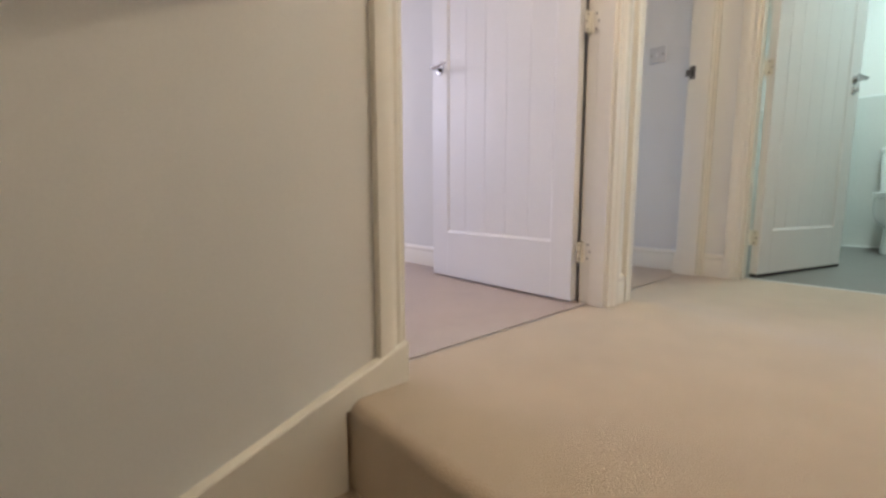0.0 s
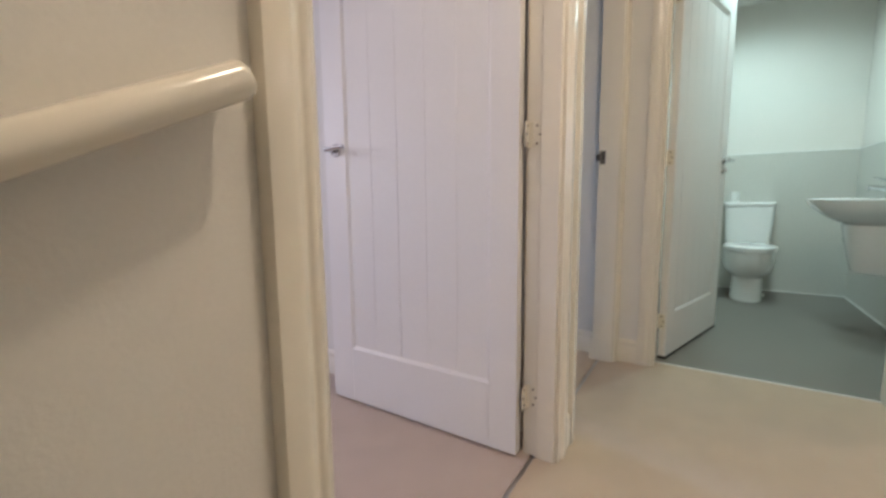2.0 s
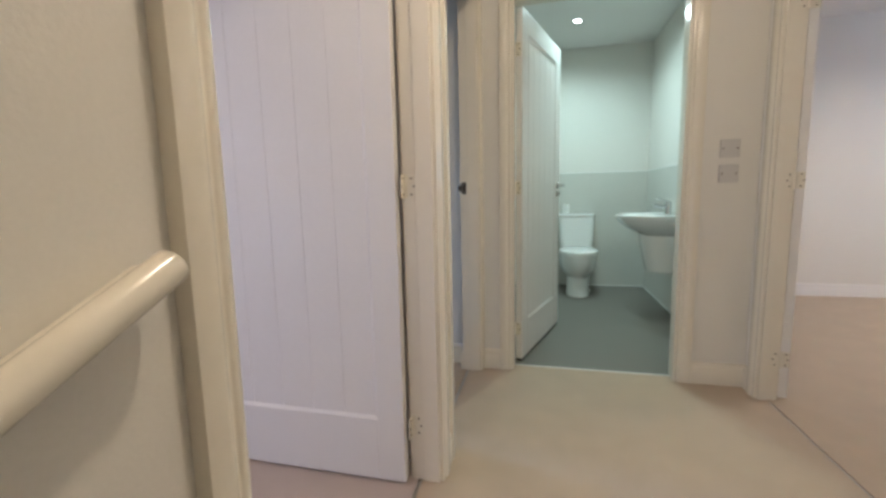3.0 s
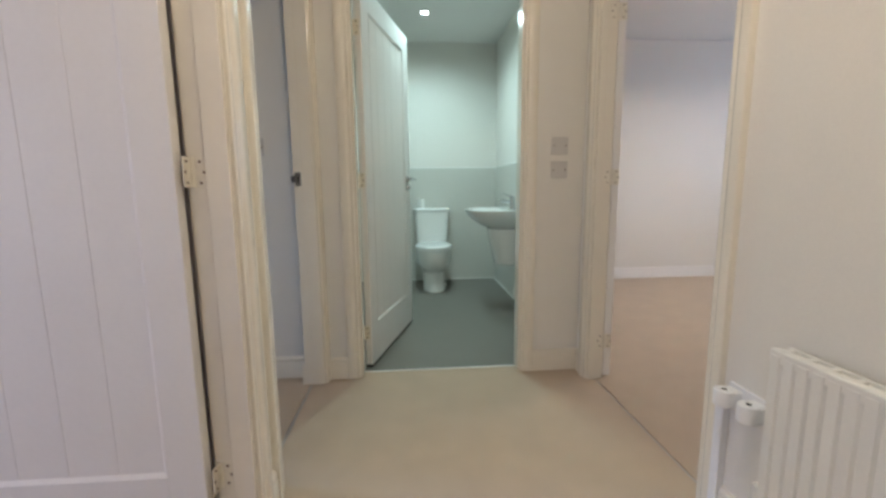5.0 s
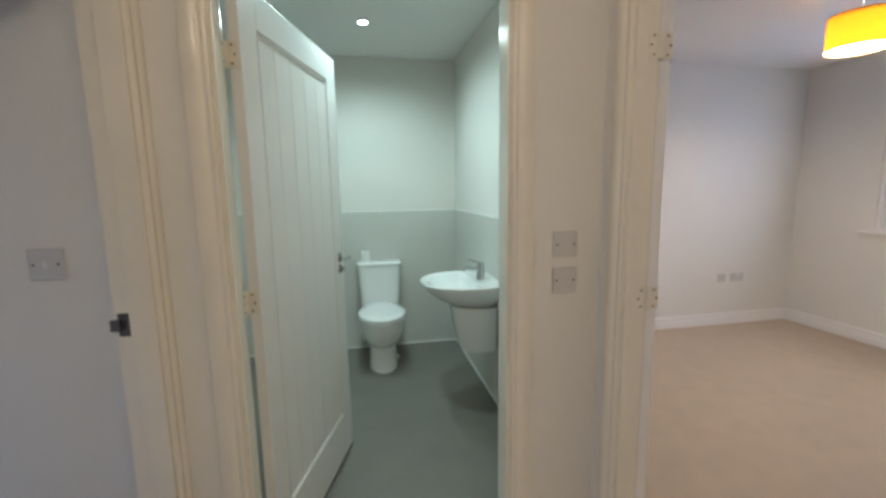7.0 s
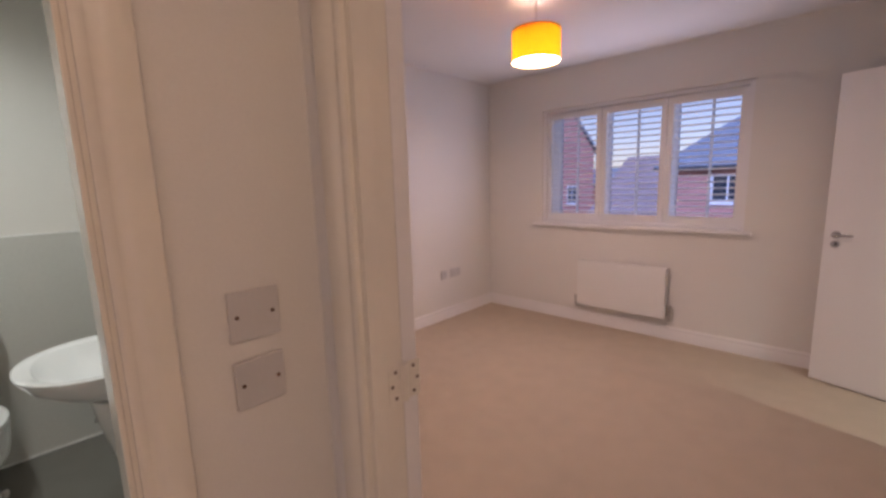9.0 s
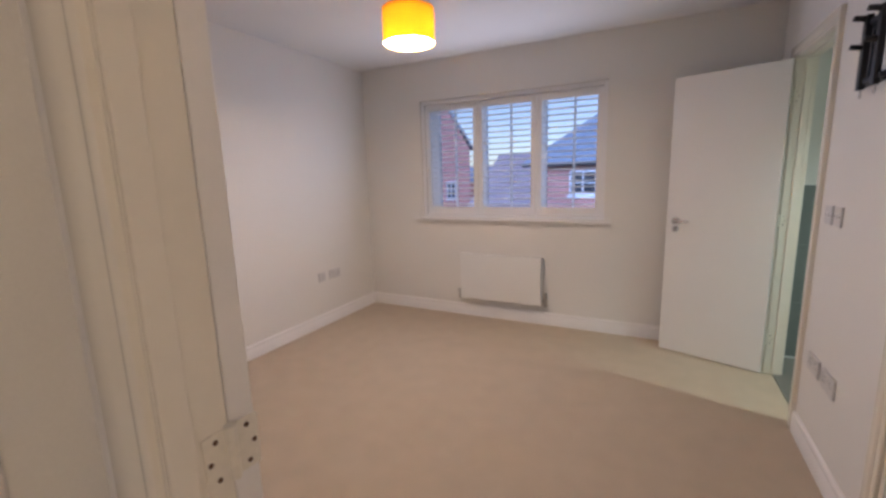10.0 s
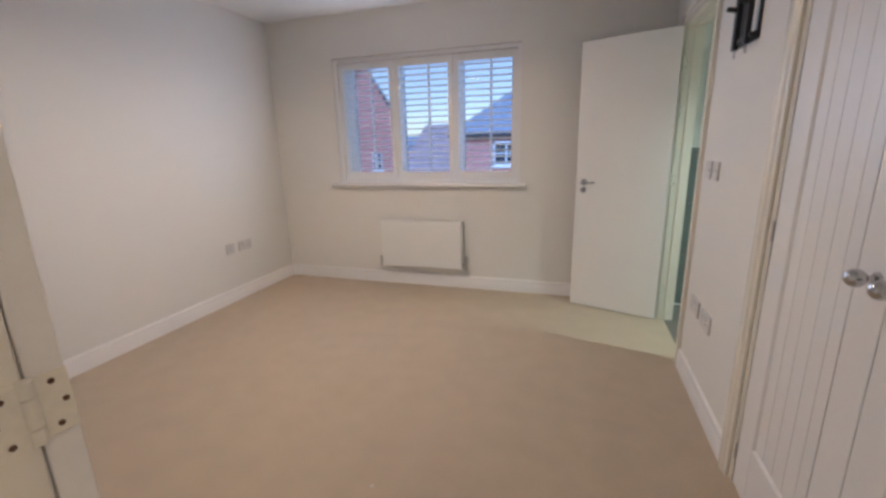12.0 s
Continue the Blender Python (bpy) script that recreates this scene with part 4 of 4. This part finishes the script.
for x in (-0.040, 0.085):
    bm = bmesh.new()
    block(bm, x - 0.016, x + 0.016, 0.020, 0.040, -0.135, 0.135, 0.003)
    block(bm, x - 0.014, x + 0.014, 0.006, 0.040, 0.095, 0.125, 0.003)
    arm = part("upright_arm", bm, BLACK, tv)
    for z in (0.122, 0.02):
        bm = bmesh.new()
        rod(bm, (x, 0.035, z), (x, 0.074, z + 0.006), 0.0105, 0.0095)
        part("peg", bm, BLACK, arm, smooth=True)
    bm = bmesh.new()
    rod(bm, (x, 0.028, -0.130), (x, 0.028, -0.165), 0.004, segments=8)
    part("release_cord", bm, STEEL, arm)

# fitted wardrobe
ward = base("wardrobe", pose(BW, -1.245, 0), "white boarded double wardrobe doors, closed, with chrome knobs", "wardrobe")
bm = bmesh.new()
for s in (-1, 1):
    block(bm, -0.10, 0.0, s * 0.585, s * 0.562, 0, 2.02)
block(bm, -0.10, 0.0, -0.562, 0.562, 1.995, 2.02)
part("frame", bm, TRIM, ward)
for s in (-1, 1):
    w = 0.559
    hung = base("wardrobe_door", pose(-0.002, s * 0.561, 0, 0, 0, 90 if s < 0 else -90), "", "")
    hung.parent = ward
    # the front of the leaf faces the room
    body = leaf(hung, w, 5, pose(0, 0, 0) if s > 0 else pose(0, LEAF_T, 0))
    for z in (0.147, 0.995, 1.82):
        bm = bmesh.new()
        rod(bm, (0.0, 0.003 * s, z - 0.034), (0.0, 0.003 * s, z + 0.034), 0.0045, segments=12)
        part("hinge", bm, STEEL, hung)
    bm = bmesh.new()
    rod(bm, (w - 0.040, 0.0, 0.992), (w - 0.040, 0.006 * s, 0.992), 0.016, 0.014, 20)
    rod(bm, (w - 0.040, 0.0, 0.992), (w - 0.040, 0.026 * s, 0.992), 0.007)
    ball(bm, (w - 0.040, 0.040 * s, 0.992), 0.021)
    part("knob", bm, CHROME, hung, "polished chrome ball knob", smooth=True)

# bits of lint on the carpet
for lx, ly, lr in ((0.968, 1.063, 0.005), (2.571, -1.406, 0.007), (3.79, -2.234, 0.005)):
    bm = bmesh.new()
    for k in range(5):
        ball(bm, (random.uniform(-1, 1) * lr, random.uniform(-1, 1) * lr, lr * 0.4), lr * random.uniform(0.35, 0.6), (1.3, 1, 0.7))
    ob = thing("lint", bm, PLATE, "tiny pale scrap of lint on the beige carpet", "lint", smooth=True)
    ob.matrix_world = pose(lx, ly, 0)

# ensuite, seen through its doorway
tiled("wall_tiles_ensuite", [("x", -0.60, 1.13, BS, 1)], 1.24, DARKTILE, "dark slate wall tiles to half height in the ensuite")
bm = bmesh.new()
block(bm, -0.6, 1.13, BS + 0.001, BS + 0.011, 1.24, 1.247, 0.002)
block(bm, -0.6, 1.13, BS + 0.009, BS + 0.016, 0.0005, 0.010, 0.002)
structure("trim_ensuite", bm, SEAL, "white sealant line along the ensuite tiles", "sealant")


# ---- outdoors ----
bm = bmesh.new()
bmesh.ops.create_grid(bm, x_segments=2, y_segments=2, size=900, matrix=Matrix.Translation((0, 0, -2.75)))
structure("ground", bm, GROUND, "dim ground outside reaching to the horizon", "ground")


def house(x0, x1, y0, y1, eaves, ridge, hip0, hip1, windows, label, along="x", roof=ROOFTILE):
    """A brick house with a tiled roof; hip0, hip1: how far the ridge stops short of each end (0: a gable)."""
    g = -2.75
    ob = base("house", pose(0, 0, g), label, "house")
    bm = bmesh.new()
    block(bm, x0, x1, y0, y1, 0, eaves - g)
    mx, my = (x0 + x1) / 2, (y0 + y1) / 2
    if along == "y":
        a, b = [bm.verts.new(p) for p in ((x0, y1, eaves - g), (x1, y1, eaves - g))], bm.verts.new((mx, y1, ridge - g - 0.12))
        bm.faces.new((*a, b))
    part("wall", bm, BRICK, ob)
    o = 0.30
    bm = bmesh.new()
    e, r = eaves - g, ridge - g
    c = [(x0 - o, y0 - o, e), (x1 + o, y0 - o, e), (x1 + o, y1 + o, e), (x0 - o, y1 + o, e)]
    top = [(x0 + hip0 - o, my, r), (x1 - hip1 + o, my, r)] if along == "x" else [(mx, y0 + hip0 - o, r), (mx, y1 - hip1 + o, r)]
    v = [bm.verts.new(p) for p in c + top]
    faces = ((0, 1, 5, 4), (2, 3, 4, 5), (3, 0, 4), (1, 2, 5)) if along == "x" else ((1, 2, 5, 4), (3, 0, 4, 5), (0, 1, 4), (2, 3, 5))
    keep = faces if not (along == "y" and hip1 == 0) else faces[:3]
    for f in keep:
        bm.faces.new([v[i] for i in f])
    bmesh.ops.recalc_face_normals(bm, faces=bm.faces)
    bmesh.ops.solidify(bm, geom=bm.faces[:], thickness=0.09)
    part("roof", bm, roof, ob)
    bm = bmesh.new()
    block(bm, x0 - o, x1 + o, y1 + o - 0.02, y1 + o + 0.10, e - 0.16, e - 0.03, 0.02)
    if along == "x":
        part("gutter", bm, BLACK, ob)
    else:
        bm.free()
    for wx, wz, w, h in windows:
        bm = bmesh.new()
        for u0, u1, z0, z1 in ((-w / 2, w / 2, 0, 0.07), (-w / 2, w / 2, h - 0.07, h), (-w / 2, -w / 2 + 0.07, 0, h), (w / 2 - 0.07, w / 2, 0, h), (-0.03, 0.03, 0, h), (-w / 2, w / 2, h * 0.5 - 0.02, h * 0.5 + 0.02)):
            block(bm, wx + u0, wx + u1, y1 - 0.01, y1 + 0.05, wz - g + z0, wz - g + z1)
        win_ = part("window", bm, UPVC, ob)
        bm = bmesh.new()
        block(bm, wx - w / 2, wx + w / 2, y1 + 0.002, y1 + 0.012, wz - g, wz - g + h)
        part("pane", bm, GLASSDARK, win_)
        bm = bmesh.new()
        block(bm, wx - w / 2 - 0.08, wx + w / 2 + 0.08, y1, y1 + 0.09, wz - g - 0.10, wz - g)
        part("sill", bm, UPVC, win_)
    return ob


gable = house(12.38, 16.22, -27.0, -24.0, 3.0, 6.5, 0, 0, [(13.6, -0.1, 0.6, 1.1)], "red brick house with a steep gable and dark tiled roof", "y")
gable.matrix_world = pose(14.3, -24.0, 0, 0, 0, 28) @ pose(-14.3, 24.0, 0) @ pose(0, 0, -2.75)
house(19.5, 28.0, -34.0, -27.0, 3.6, 8.2, 0, 2, [(21.0, 0.2, 1.1, 1.2)], "red brick house with a dark tiled roof")
house(3.0, 11.2, -28.0, -22.0, -0.4, 2.55, 2.0, 0.85, [], "brick house with a reddish tiled hipped roof", roof=CLAY)
house(11.0, 26.0, -53.0, -45.0, 0.6, 2.5, 3.0, 3.0, [], "distant house with a low grey roof")
house(-9.0, 6.4, -23.7, -16.7, 1.75, 4.6, 3.5, 3.5, [(4.45, 0.50, 1.0, 0.93), (0.2, 0.50, 1.0, 0.93)], "red brick house with a dark hipped roof and white window")
